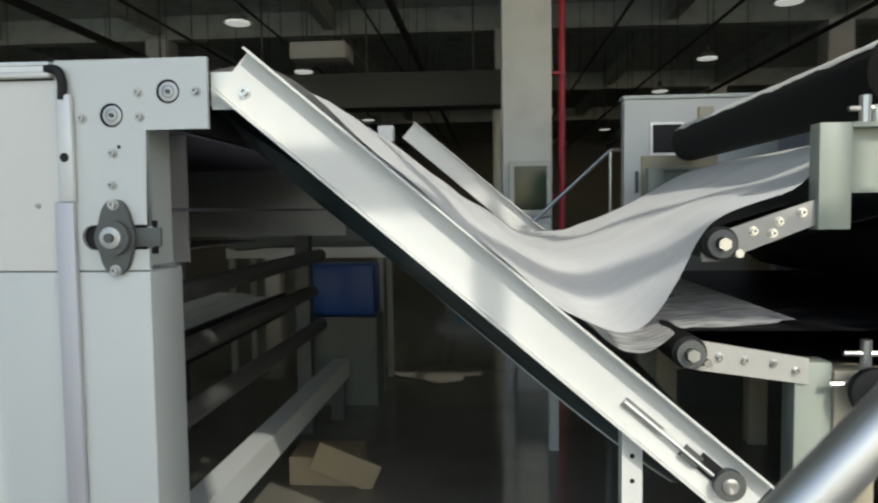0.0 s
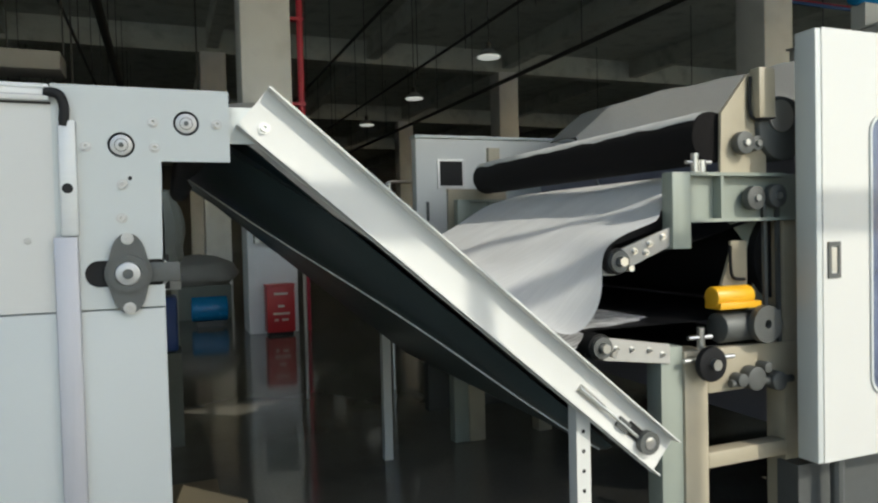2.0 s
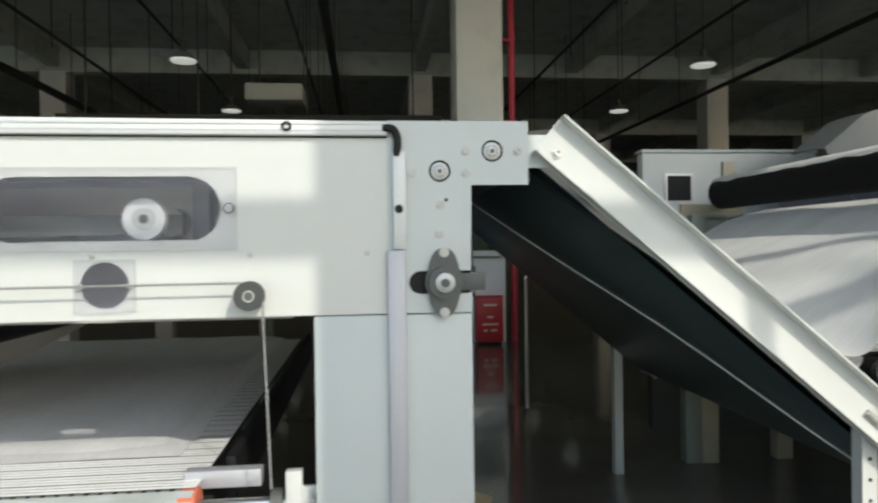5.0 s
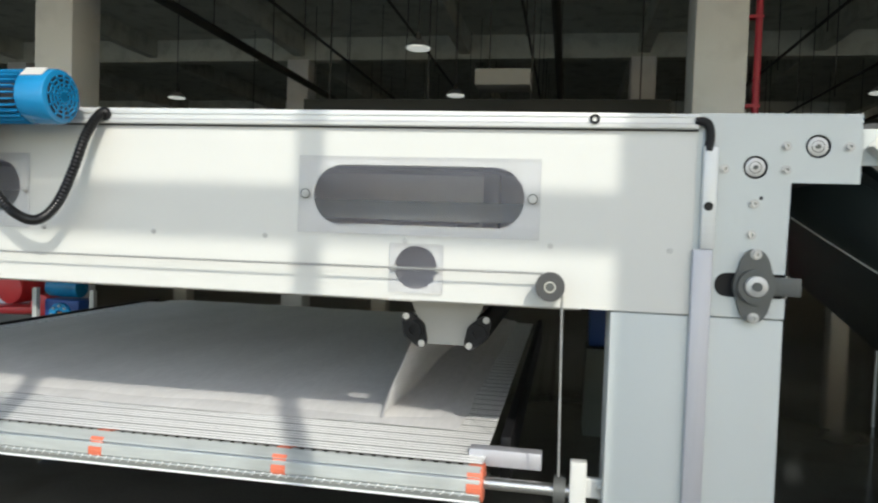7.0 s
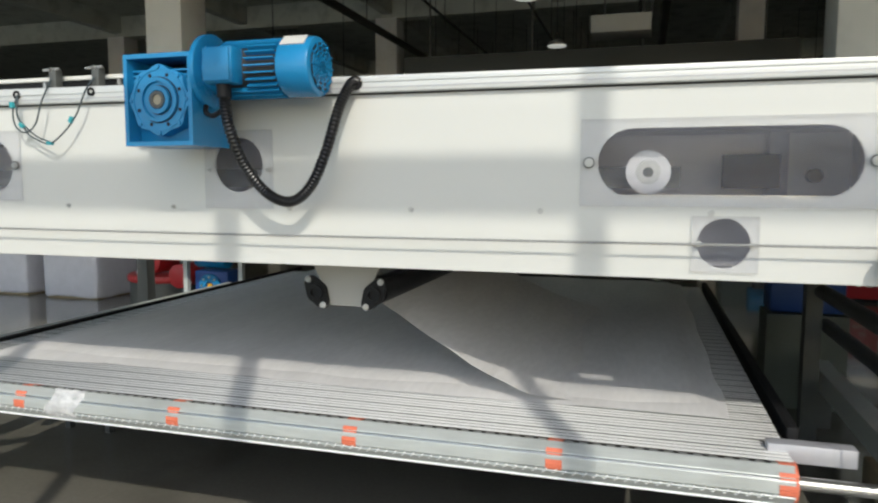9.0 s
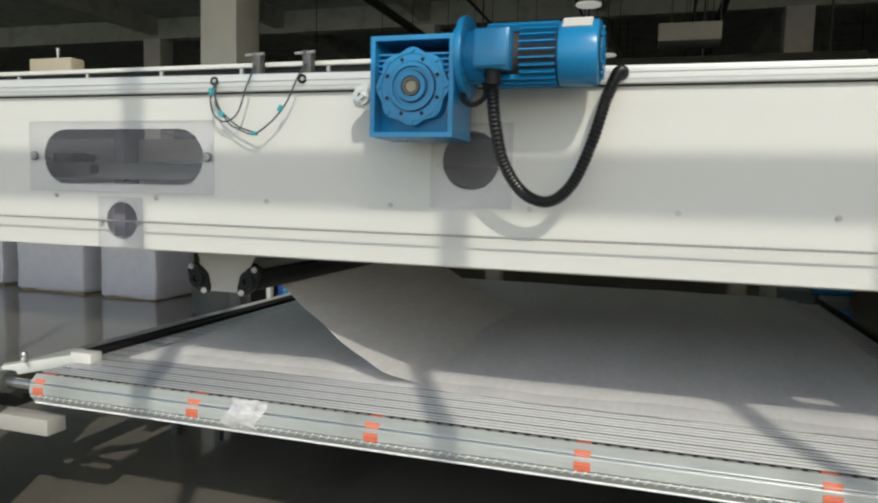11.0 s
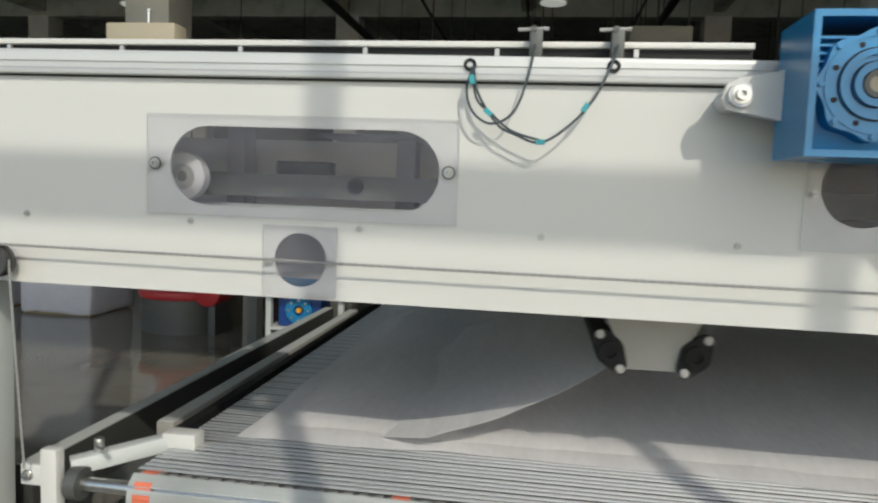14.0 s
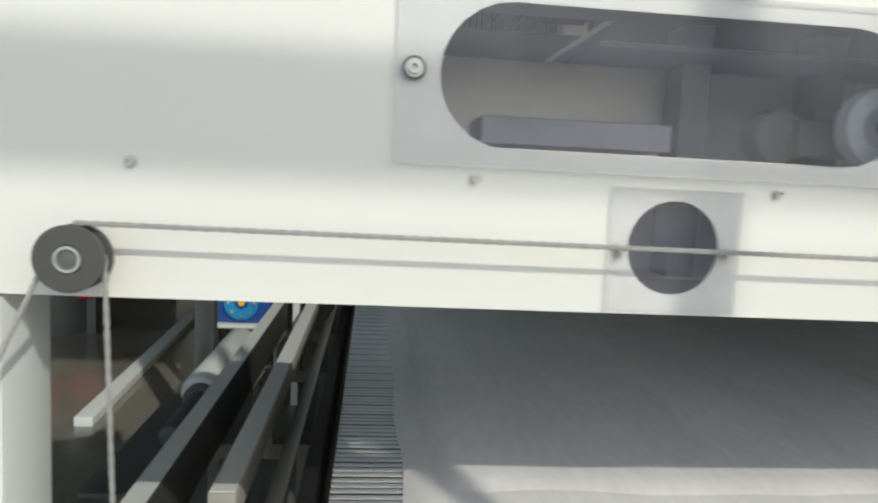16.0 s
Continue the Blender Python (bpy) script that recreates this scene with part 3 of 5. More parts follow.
# flange bearing in the slot
dia = []
for i in range(48):
    a = 2 * math.pi * i / 48
    r = 0.062 + 0.052 * abs(math.sin(a)) ** 6
    dia.append((-1.192 + r * math.cos(a), 1.361 + r * math.sin(a)))
fl = part("flange_bearing", plate(mesh(), dia, [], YF - 0.024, YF - 0.004), M_IRON, head, "dark cast-iron flange bearing")
bm = ring(mesh(), (-1.192, YF - 0.032, 1.361), (0, 1, 0), 0.034, 0.052, 0.022)
part("housing", bm, M_IRON, fl)
part("hub", rod(mesh(), (-1.192, YF - 0.01, 1.361), (-1.192, YF - 0.052, 1.361), 0.033, 20, bevel=0.004), M_BOLT, fl)
part("shaft_end", rod(mesh(), (-1.192, YF - 0.05, 1.361), (-1.192, YF - 0.062, 1.361), 0.014, 12), M_IRON, fl)
for s in (-1, 1):
    part("flange_bolt", bolt(mesh(), -1.192, YF - 0.024, 1.361 + s * 0.098, 0.013), M_BOLT, fl)
part("clamp_block", box(mesh(), -1.135, -1.055, YF - 0.014, YF - 0.003, 1.333, 1.39, 0.003), M_IRON, head)
# conduit that runs down from the rail
path = smooth_path([(-1.385, YF - 0.02, 1.862), (-1.35, YF - 0.02, 1.855), (-1.338, YF - 0.018, 1.82), (-1.342, YF - 0.016, 1.77)], 6)
part("cable_bend", tube(mesh(), path, 0.0135, 12), M_BLACK, lapper, "short black flexible cable bend")
cd = part("conduit", box(mesh(), -1.376, -1.316, YF - 0.024, YF - 0.004, 0.06 + GROUND, 1.468, 0.006), M_CONDUIT, lapper, "flat grey aluminium cable conduit")
part("conduit_top", box(mesh(), -1.356, -1.312, YF - 0.025, YF - 0.004, 1.4685, 1.786, 0.006), M_RAIL, cd, "bright upper conduit piece")
part("conduit_hole", rod(mesh(), (-1.336, YF - 0.0265, 1.60), (-1.336, YF - 0.02, 1.60), 0.014, 16), M_BLACK, cd)

post_l = post(-1, -6.24, -6.70)
# inside: roof and lid added out of view, back beam and belts
part("back_panel", box(mesh(), -6.7, -1.1, 4.86, 4.9, ZB, 1.88), M_FRAME, lapper, smooth=0)
for x in (-1.40, -6.60):
    part("back_leg", box(mesh(), x - 0.05, x + 0.05, 4.78, 4.88, 0, ZB), M_IRON, lapper, smooth=0)
for x, z in ((-1.30, 0.62), (-1.36, 0.86), (-1.30, 1.12)):
    part("tie_bar", rod(mesh(), (x, 2.33, z), (x, 4.9, z), 0.045, 14), M_IRON, lapper, "dark tie bar between the posts")
# unseen lid, added to keep sun out of the window cavity
part("cavity_sun_lid", box(mesh(), -6.7, -5.202, YF + 0.1, 2.515, 1.82, 1.835), M_FRAME, lapper, "narrow added lid that keeps sun out of the beam", 0)
# unseen roof, added; it stops short so that sun reaches the rails
part("added_roof", box(mesh(), -5.2, -1.1, YF + 0.1, 4.86, 1.82, 1.835), M_FRAME, lapper, smooth=0)
part("upper_belt", box(mesh(), -5.3, -1.2, 2.28, 4.7, 1.72, 1.73), M_GREYBELT, lapper, "grey conveyor belt inside the beam", 0)
part("middle_belt", box(mesh(), -5.3, -1.2, 2.28, 4.7, 1.44, 1.45), M_GREYBELT, lapper, smooth=0)
# added closing belt, pale so that it throws light down on the web
part("lower_belt", box(mesh(), -5.3, -1.7, 2.2, 4.7, 1.235, 1.245), M_PALEBELT, lapper, smooth=0)
part("inner_wall", box(mesh(), -6.5, -1.2, 2.50, 2.51, 1.25, 1.72), M_CONDUIT, lapper, smooth=0)
for x in (-5.62, -5.05, -4.75, -2.95, -2.05, -1.78):
    part("inner_strut", box(mesh(), x - 0.03, x + 0.03, 2.40, 2.49, 1.27, 1.80), M_GREYBELT, lapper, smooth=0)
part("carriage_rail", box(mesh(), -6.6, -1.2, 2.09, 2.14, 1.492, 1.51), M_STEEL, lapper, smooth=0)

# rope pulleys at the lower corners of the beam, and the rope between them
rope = thing("pulley_rope", (-3.95, YF - 0.055, 1.33), "thin steel wire rope running over two pulleys", "wire rope")
def twisted(path):
    return tube(mesh(), path, 0.0032, 6, 0.4)


n = 420
part("long_run", twisted([Vector((-6.116 + 4.31 * i / n, YF - 0.055, 1.368 + 0.0045 - 0.006 * math.sin(math.pi * i / n))) for i in range(n + 1)]), M_ROPE, rope)
part("right_drop", twisted([Vector((-1.767 + 0.012 * i / 60, YF - 0.055 + 0.06 * i / 60, 1.33 - 0.62 * i / 60)) for i in range(61)]), M_ROPE, rope)
part("left_drop", twisted([Vector((-6.076, YF - 0.055 + 0.05 * i / 60, 1.33 - 0.62 * i / 60)) for i in range(61)]), M_ROPE, rope)
part("side_run", twisted([Vector((-6.157 - 0.10 * i / 40, YF - 0.055, 1.31 - 0.22 * i / 40)) for i in range(41)]), M_ROPE, rope)
for x, z in ((-1.805, 1.332), (-6.116, 1.325)):
    t = thing("rope_pulley", (x, YF - 0.05, z), "dark grey plastic rope pulley bolted to the beam", "pulley", "rope pulleys")
    bm = ring(mesh(), (x, YF - 0.040, z), (0, 1, 0), 0.020, 0.046, 0.010)
    ring(bm, (x, YF - 0.070, z), (0, 1, 0), 0.020, 0.046, 0.010)
    ring(bm, (x, YF - 0.055, z), (0, 1, 0), 0.020, 0.037, 0.022)
    part("wheel", bm, M_PULLEY, t)
    bm = rod(mesh(), (x, YF, z), (x, YF - 0.074, z), 0.0195, 18, bevel=0.003)
    part("axle", bm, M_IRON, t)
    part("axle_clip", ring(mesh(), (x, YF - 0.076, z), (0, 1, 0), 0.014, 0.018, 0.004), M_STEEL, t)

# gear motor on the beam
def gear_motor():
    gx, gz, y0 = -3.972, 1.808, 1.72
    t = thing("gear_motor", (gx, 1.85, gz), "blue worm-gear motor mounted on the machine beam", "motor")
    w = 0.127
    bm = plate(mesh(), loop_rect(gx - w, gx + w, gz - 0.145, gz + 0.145), [loop_rect(gx - w + 0.014, gx + w - 0.014, gz - 0.131, gz + 0.131)], y0, y0 + 0.20)
    hs = part("gear_housing", bm, M_BLUE, t, smooth=0)
    part("housing_core", box(mesh(), gx - w + 0.01, gx + w - 0.01, y0 + 0.055, y0 + 0.15, gz - 0.135, gz + 0.098, 0.01), M_BLUE, hs)
    for k in range(5):
        for s in (-1, 1):
            z = gz + 0.030 + 0.016 * k
            part("fin", box(mesh(), gx + s * 0.075 - 0.045, gx + s * 0.075 + 0.045, y0 + 0.03, y0 + 0.06, z, z + 0.005), M_BLUE, hs, smooth=0)
    # black sheet paints the shade deep inside the housing
    part("housing_shade", box(mesh(), gx - w + 0.013, gx + w - 0.013, y0 + 0.155, y0 + 0.165, gz - 0.13, gz + 0.13), M_BLACK, hs, smooth=0)
    lob = []
    for i in range(64):
        a = 2 * math.pi * i / 64
        r = 0.108 + 0.005 * math.cos(8 * a)
        lob.append((gx + r * math.cos(a), gz + r * math.sin(a)))
    fl = part("output_flange", plate(mesh(), lob, [], y0 + 0.008, y0 + 0.06), M_BLUE, t)
    part("flange_rim", ring(mesh(), (gx, y0 + 0.006, gz), (0, 1, 0), 0.058, 0.070, 0.014), M_BLUE, fl)
    part("seal_ring", ring(mesh(), (gx, y0 + 0.004, gz), (0, 1, 0), 0.030, 0.044, 0.014), M_BLUE, fl)
    part("hollow_shaft", ring(mesh(), (gx, y0 + 0.004, gz), (0, 1, 0), 0.017, 0.027, 0.018), M_IRON, fl, "dark steel hollow shaft")
    part("shaft_end", rod(mesh(), (gx, y0 + 0.03, gz), (gx, y0 + 0.0, gz), 0.0165, 16), M_CREAM, fl, "rusty shaft end")
    # black rings here paint the shade of recessed grooves
    part("flange_groove_shade", ring(mesh(), (gx, y0 + 0.008, gz), (0, 1, 0), 0.0705, 0.0735, 0.003), M_BLACK, fl)
    part("flange_bead", ring(mesh(), (gx, y0 + 0.008, gz), (0, 1, 0), 0.0945, 0.0985, 0.006), M_BLUE, fl)
    part("seal_groove_shade", ring(mesh(), (gx, y0 + 0.010, gz), (0, 1, 0), 0.0445, 0.0475, 0.006), M_BLACK, fl)
    for k in range(8):
        a = 2 * math.pi * k / 8
        part("flange_screw", rod(mesh(), (gx + 0.104 * math.cos(a), y0 + 0.03, gz + 0.104 * math.sin(a)), (gx + 0.104 * math.cos(a), y0 + 0.002, gz + 0.104 * math.sin(a)), 0.0065, 6), M_BLUE, fl)
    for k in range(8):
        a = 2 * math.pi * (k + 0.5) / 8
        part("bolt_hole", rod(mesh(), (gx + 0.083 * math.cos(a), y0 + 0.02, gz + 0.083 * math.sin(a)), (gx + 0.083 * math.cos(a), y0 + 0.0065, gz + 0.083 * math.sin(a)), 0.006, 8), M_BLACK, fl)
    # torque arm
    arm = [(gx - 0.245, gz - 0.036), (gx - 0.115, gz - 0.06), (gx - 0.115, gz + 0.055), (gx - 0.222, gz + 0.034), (gx - 0.246, gz + 0.022), (gx - 0.256, gz - 0.008)]
    ar = part("torque_arm", plate(mesh(), arm, [], y0 + 0.155, y0 + 0.175), M_PANEL, t, "white steel torque arm")
    bm = rod(mesh(), (gx - 0.218, YF, gz - 0.004), (gx - 0.218, y0 + 0.14, gz - 0.004), 0.028, 16)
    part("arm_bush", bm, M_NYLON, ar)
    part("arm_bolt", bolt(mesh(), gx - 0.218, y0 + 0.139, gz - 0.004, 0.016), M_STEEL, ar)
    part("mounting_boss", rod(mesh(), (gx, y0 + 0.19, gz), (gx, YF - 0.001, gz), 0.055, 20), M_IRON, t)
    # motor, its axis along the beam
    mz, my, x0 = gz + 0.094, 1.815, gx + 0.150
    part("motor_flange", rod(mesh(), (x0 - 0.02, my, mz), (x0, my, mz), 0.118, 30, bevel=0.003), M_BLUE, t)
    part("flange_neck", rod(mesh(), (gx + 0.11, my, mz), (x0 - 0.02, my, mz), 0.085, 24), M_BLUE, t)
    part("end_shield", rod(mesh(), (x0, my, mz), (x0 + 0.055, my, mz), 0.075, 24, 0.082), M_BLUE, t)
    # dark colour paints the shade in the gaps between the cooling fins
    part("stator", rod(mesh(), (x0 + 0.05, my, mz), (x0 + 0.265, my, mz), 0.068, 28), M_PIPES, t)
    for k in range(26):
        a = 2 * math.pi * k / 26
        c, s = math.cos(a), math.sin(a)
        fx = x0 + (0.158 if c < -0.6 else 0.058)  # the fins in front stop at the terminal box
        p0, p1 = Vector((fx, my + 0.083 * c, mz + 0.083 * s)), Vector((x0 + 0.258, my + 0.083 * c, mz + 0.083 * s))
        part("cooling_fin", bar(mesh(), p0, p1, 0.004, 0.018, (0, c, s)), M_BLUE, t, smooth=0)
    tb = part("terminal_box", box(mesh(), x0 + 0.040, x0 + 0.14, my - 0.125, my - 0.06, mz - 0.055, mz + 0.055, 0.006), M_BLUE, t)
    part("box_lid", box(mesh(), x0 + 0.044, x0 + 0.136, my - 0.135, my - 0.126, mz - 0.05, mz + 0.05, 0.004), M_BLUE, tb)
    part("cable_gland", rod(mesh(), (x0 + 0.09, my - 0.09, mz - 0.055), (x0 + 0.09, my - 0.09, mz - 0.095), 0.022, 12), M_BLACK, tb)
    cw = part("fan_cowl", rod(mesh(), (x0 + 0.262, my, mz), (x0 + 0.375, my, mz), 0.092, 30, bevel=0.012), M_BLUE, t)
    part("cowl_face", rod(mesh(), (x0 + 0.376, my, mz), (x0 + 0.379, my, mz), 0.072, 24), M_BLACK, cw, "dark fan grille")
    for k in range(4):
        part("grille_ring", ring(mesh(), (x0 + 0.381, my, mz), (1, 0, 0), 0.012 + 0.016 * k, 0.017 + 0.016 * k, 0.004, 20), M_BLUE, cw)
    for k in range(6):
        a = math.pi * k / 6
        d = Vector((0, math.cos(a), math.sin(a))) * 0.075
        part("grille_spoke", bar(mesh(), Vector((x0 + 0.381, my, mz)) - d, Vector((x0 + 0.381, my, mz)) + d, 0.005, 0.004, (1, 0, 0)), M_BLUE, cw, smooth=0)
    part("type_plate", box(mesh(), x0 + 0.275, x0 + 0.355, my - 0.060, my - 0.057, mz + 0.052, mz + 0.094, 0.0, pose(0, 0, 0, -46)), M_PANEL, t, "white printed type plate")
    part("lead_loop", tube(mesh(), smooth_path([(x0 - 0.01, my - 0.03, mz - 0.09), (x0 - 0.005, my - 0.05, mz - 0.13), (x0 + 0.03, my - 0.06, mz - 0.145), (x0 + 0.06, my - 0.05, mz - 0.12), (x0 + 0.055, my - 0.04, mz - 0.08)], 8), 0.008, 8), M_BLACK, t)
    return t


gear_motor()
t = thing("motor_cable", (-3.55, 1.9, 1.65), "thick black ribbed cable hose from motor to rail", "cable")
pts = [(-3.732, 1.725, 1.815), (-3.728, 1.74, 1.72), (-3.712, 1.80, 1.60), (-3.66, 1.85, 1.51), (-3.585, 1.87, 1.485), (-3.52, 1.885, 1.54), (-3.47, 1.90, 1.66), (-3.435, 1.92, 1.79), (-3.408, 1.955, 1.868), (-3.40, 1.985, 1.872)]
part("hose", tube(mesh(), smooth_path(pts, 20), 0.0162, 12, 0.17), M_HOSE, t)
part("hose_end", rod(mesh(), (-3.40, 1.965, 1.872), (-3.40, 1.998, 1.872), 0.024, 14), M_BLACK, t)

# sensor wires hanging from the rail
t = thing("sensor_wires", (-4.65, 1.96, 1.85), "loose thin sensor wires tied with teal clips", "wires")
for pts in ([(-4.80, 1.965, 1.878), (-4.815, 1.955, 1.82), (-4.795, 1.945, 1.762), (-4.748, 1.94, 1.735), (-4.695, 1.94, 1.765), (-4.665, 1.945, 1.85), (-4.652, 1.98, 1.935)],
            [(-4.80, 1.965, 1.878), (-4.785, 1.945, 1.81), (-4.735, 1.94, 1.735), (-4.69, 1.935, 1.71), (-4.627, 1.935, 1.692), (-4.56, 1.94, 1.735), (-4.505, 1.945, 1.80), (-4.468, 1.95, 1.88), (-4.452, 1.98, 1.935)],
            [(-4.80, 1.965, 1.880), (-4.79, 1.95, 1.80), (-4.75, 1.945, 1.76), (-4.70, 1.95, 1.72), (-4.627, 1.94, 1.697)]):
    part("wire", tube(mesh(), smooth_path(pts, 8), 0.0032, 6), M_WIRE, t)
for x, z, a in ((-4.757, 1.762, 40), (-4.627, 1.693, 0), (-4.525, 1.778, -60), (-4.80, 1.84, 80)):
    part("cable_tie", box(mesh(), x - 0.011, x + 0.011, 1.931, 1.945, z - 0.006, z + 0.006, 0.0, pose(0, 0, 0, 0, a, 0)), M_TEAL, t, smooth=0)
for x in (-4.65, -4.452):
    c = thing("proximity_sensor", (x, 2.0, 1.95), "small grey sensor block clamped on the rail", "sensor", "rail sensors")
    part("block", box(mesh(), x - 0.016, x + 0.016, 1.985, 2.02, 1.885, 1.975, 0.003), M_IRON, c)
    part("probe", rod(mesh(), (x - 0.045, 1.99, 1.972), (x + 0.03, 1.99, 1.975), 0.005, 8), M_BOLT, c)
    part("nut", rod(mesh(), (x - 0.012, 1.99, 1.973), (x, 1.99, 1.973), 0.010, 6), M_STEEL, c)
t = thing("cream_cover_block", (-5.87, 2.4, 1.84), "small cream steel cover with an upright pin", "cover")
part("cover", box(mesh(), -6.02, -5.785, 2.3, 2.38, 1.835, 2.063, 0.006), M_CREAM, t)
part("pin", rod(mesh(), (-5.895, 2.34, 2.063), (-5.895, 2.34, 2.105), 0.006, 8), M_STEEL, t)
part("pin_cap", rod(mesh(), (-5.895, 2.34, 2.105), (-5.895, 2.34, 2.113), 0.009, 8), M_BOLT, t)


# ---- moving carriages ----
def lapping_carriage():
    t = thing("lapping_carriage", (0, 0, 0), "travelling carriage plate with two dark flange bearings and rollers", "carriage")
    out = [(-0.14, 1.24), (0.14, 1.24), (0.095, 1.147), (0.085, 1.078), (-0.085, 1.078), (-0.095, 1.147)]
    pl = part("side_plate", plate(mesh(), out, [], 2.24, 2.25), M_PLATE, t, "grey carriage side plate")
    for s in (-1, 1):
        cx, cz = s * 0.118, 1.130
        d = []
        for i in range(40):
            a = 2 * math.pi * i / 40
            r = 0.041 + 0.030 * abs(math.cos(a)) ** 6
            q = a + radians(58 if s > 0 else -58)
            d.append((cx + r * math.cos(q), cz + r * math.sin(q)))
        f = part("bearing_flange", plate(mesh(), d, [], 2.218, 2.24), M_BLACK, pl, "dark oval flange bearing")
        for e in (-1, 1):
            a = radians(58 if s > 0 else -58)
            part("bearing_bolt", bolt(mesh(), cx + e * 0.057 * math.cos(a), 2.218, cz + e * 0.057 * math.sin(a), 0.0095), M_BOLT, pl)
        part("bearing_cap", ring(mesh(), (cx, 2.212, cz), (0, 1, 0), 0.016, 0.032, 0.014), M_BLACK, f)
        part("roller", rod(mesh(), (cx, 2.26, cz), (cx, 4.6, cz), 0.042, 18), M_BLACK, t, "dark rubber lapping roller")
    part("cross_tie", box(mesh(), -0.13, 0.13, 2.26, 4.6, 1.20, 1.23), M_IRON, t, smooth=0)
    return t


def upper_carriage():
    t = thing("upper_carriage", (0, 0, 0), "inner travelling carriage on white nylon wheels", "carriage")
    part("frame", box(mesh(), -2.95, 0.1, 2.20, 2.23, 1.53, 1.60), M_IRON, t, smooth=0)
    for x in (0.0, -2.86):
        w = part("wheel", ring(mesh(), (x, 2.12, 1.581), (0, 1, 0), 0.038, 0.068, 0.035, 30), M_NYLON, t, "white nylon wheel")
        part("hub", ring(mesh(), (x, 2.115, 1.581), (0, 1, 0), 0.016, 0.0375, 0.03, 24), M_BOLT, w)
        part("axle", rod(mesh(), (x, 2.10, 1.581), (x, 2.2, 1.581), 0.0155, 14), M_IRON, w)
        part("idler", rod(mesh(), (x, 2.41, 1.581), (x, 2.48, 1.581), 0.056, 22), M_PALEBELT, t, "pale inner wheel")
        part("bracket", box(mesh(), x + 0.23, x + 0.40, 2.235, 2.30, 1.53, 1.64, 0.006), M_BLACK, t)
        part("small_hub", rod(mesh(), (x + 0.49, 2.19, 1.57), (x + 0.49, 2.235, 1.57), 0.022, 16), M_BLACK, t)
        part("guide_tray", box(mesh(), x - 0.68, x - 0.32, 2.235, 2.40, 1.525, 1.575, 0.004), M_GREYBELT, t)
    return t


STRIP = 0.152  # length of one hanging strip of the web
BEND = (0.90, 0.95, 1.0, 1.05, 1.12, 1.22)  # how far each strip leans, from the nip down


def web_flap():
    """The hanging part of the web, in strips that hinge one below the other; each strip lies along +x from its own origin."""
    t = thing("web_flap", (0, 0, 0), "freshly laid white fibre web hanging from the carriage", "fibre web")
    strips = []
    for k in range(len(BEND)):
        def f(u, v):
            g = k + u
            y = 2.44 + 0.07 * (g / 6) ** 3 * (1 - v) + 2.11 * v + (0.04 * math.sin(0.8 * g + 1) + 0.035 * noise.noise(Vector((g * 0.9, 3, 1)))) * (1 - v)
            return Vector((-0.004 + (STRIP + 0.008) * u, y, 0.006 * math.sin(9 * v + 0.9 * g)))
        strips.append(part("strip", sheet(mesh(), 6, 40, f, 0.001), M_WEB, t))
    return strips


carriage, carrier, flap = lapping_carriage(), upper_carriage(), web_flap()


# ---- slatted output apron ----
XA, XB, ZA = -5.79, -2.015, 0.692
apron = thing("slat_apron", (-3.9, 4, 0), "slatted aluminium conveyor apron carrying the fibre web", "conveyor")
def slat_mesh(half, bevel, deep, mat):
    bm = box(mesh(), XA, XB, -half, half, -deep, -0.0001, bevel)
    me = bpy.data.meshes.new("slat")
    bm.to_mesh(me)
    bm.free()
    me.materials.append(mat)
    return me


def arched_slat(half, rise):
    """A thin slat with an arched top."""
    bm = mesh()
    rows = [[bm.verts.new((x, half * math.sin(radians(a)), rise * (math.cos(radians(a)) - 1))) for a in (-90, -64, -40, -14, 14, 40, 64, 90)] for x in (XA, XB)]
    for p, q, p2, q2 in zip(rows[0], rows[1], rows[0][1:], rows[1][1:]):
        bm.faces.new((p, q, q2, p2))
    for r in rows:
        bm.faces.new(r)
    bmesh.ops.recalc_face_normals(bm, faces=bm.faces[:])
    me = bpy.data.meshes.new("slat")
    bm.to_mesh(me)
    bm.free()
    me.materials.append(M_ROUGH_ALU)
    me.shade_smooth()
    return me


SLAT, BROAD = arched_slat(0.0117, 0.0016), slat_mesh(0.0225, 0.004, 0.010, M_NOSE)
NOSE_Y, NOSE_R = 2.115, 0.066
def add_slat(data, y, z, rx):
    o = new("slat", data)
    o.parent = apron
    o.matrix_basis = Matrix.Translation(-ORIGIN[apron]) @ pose(0, y, z, rx)


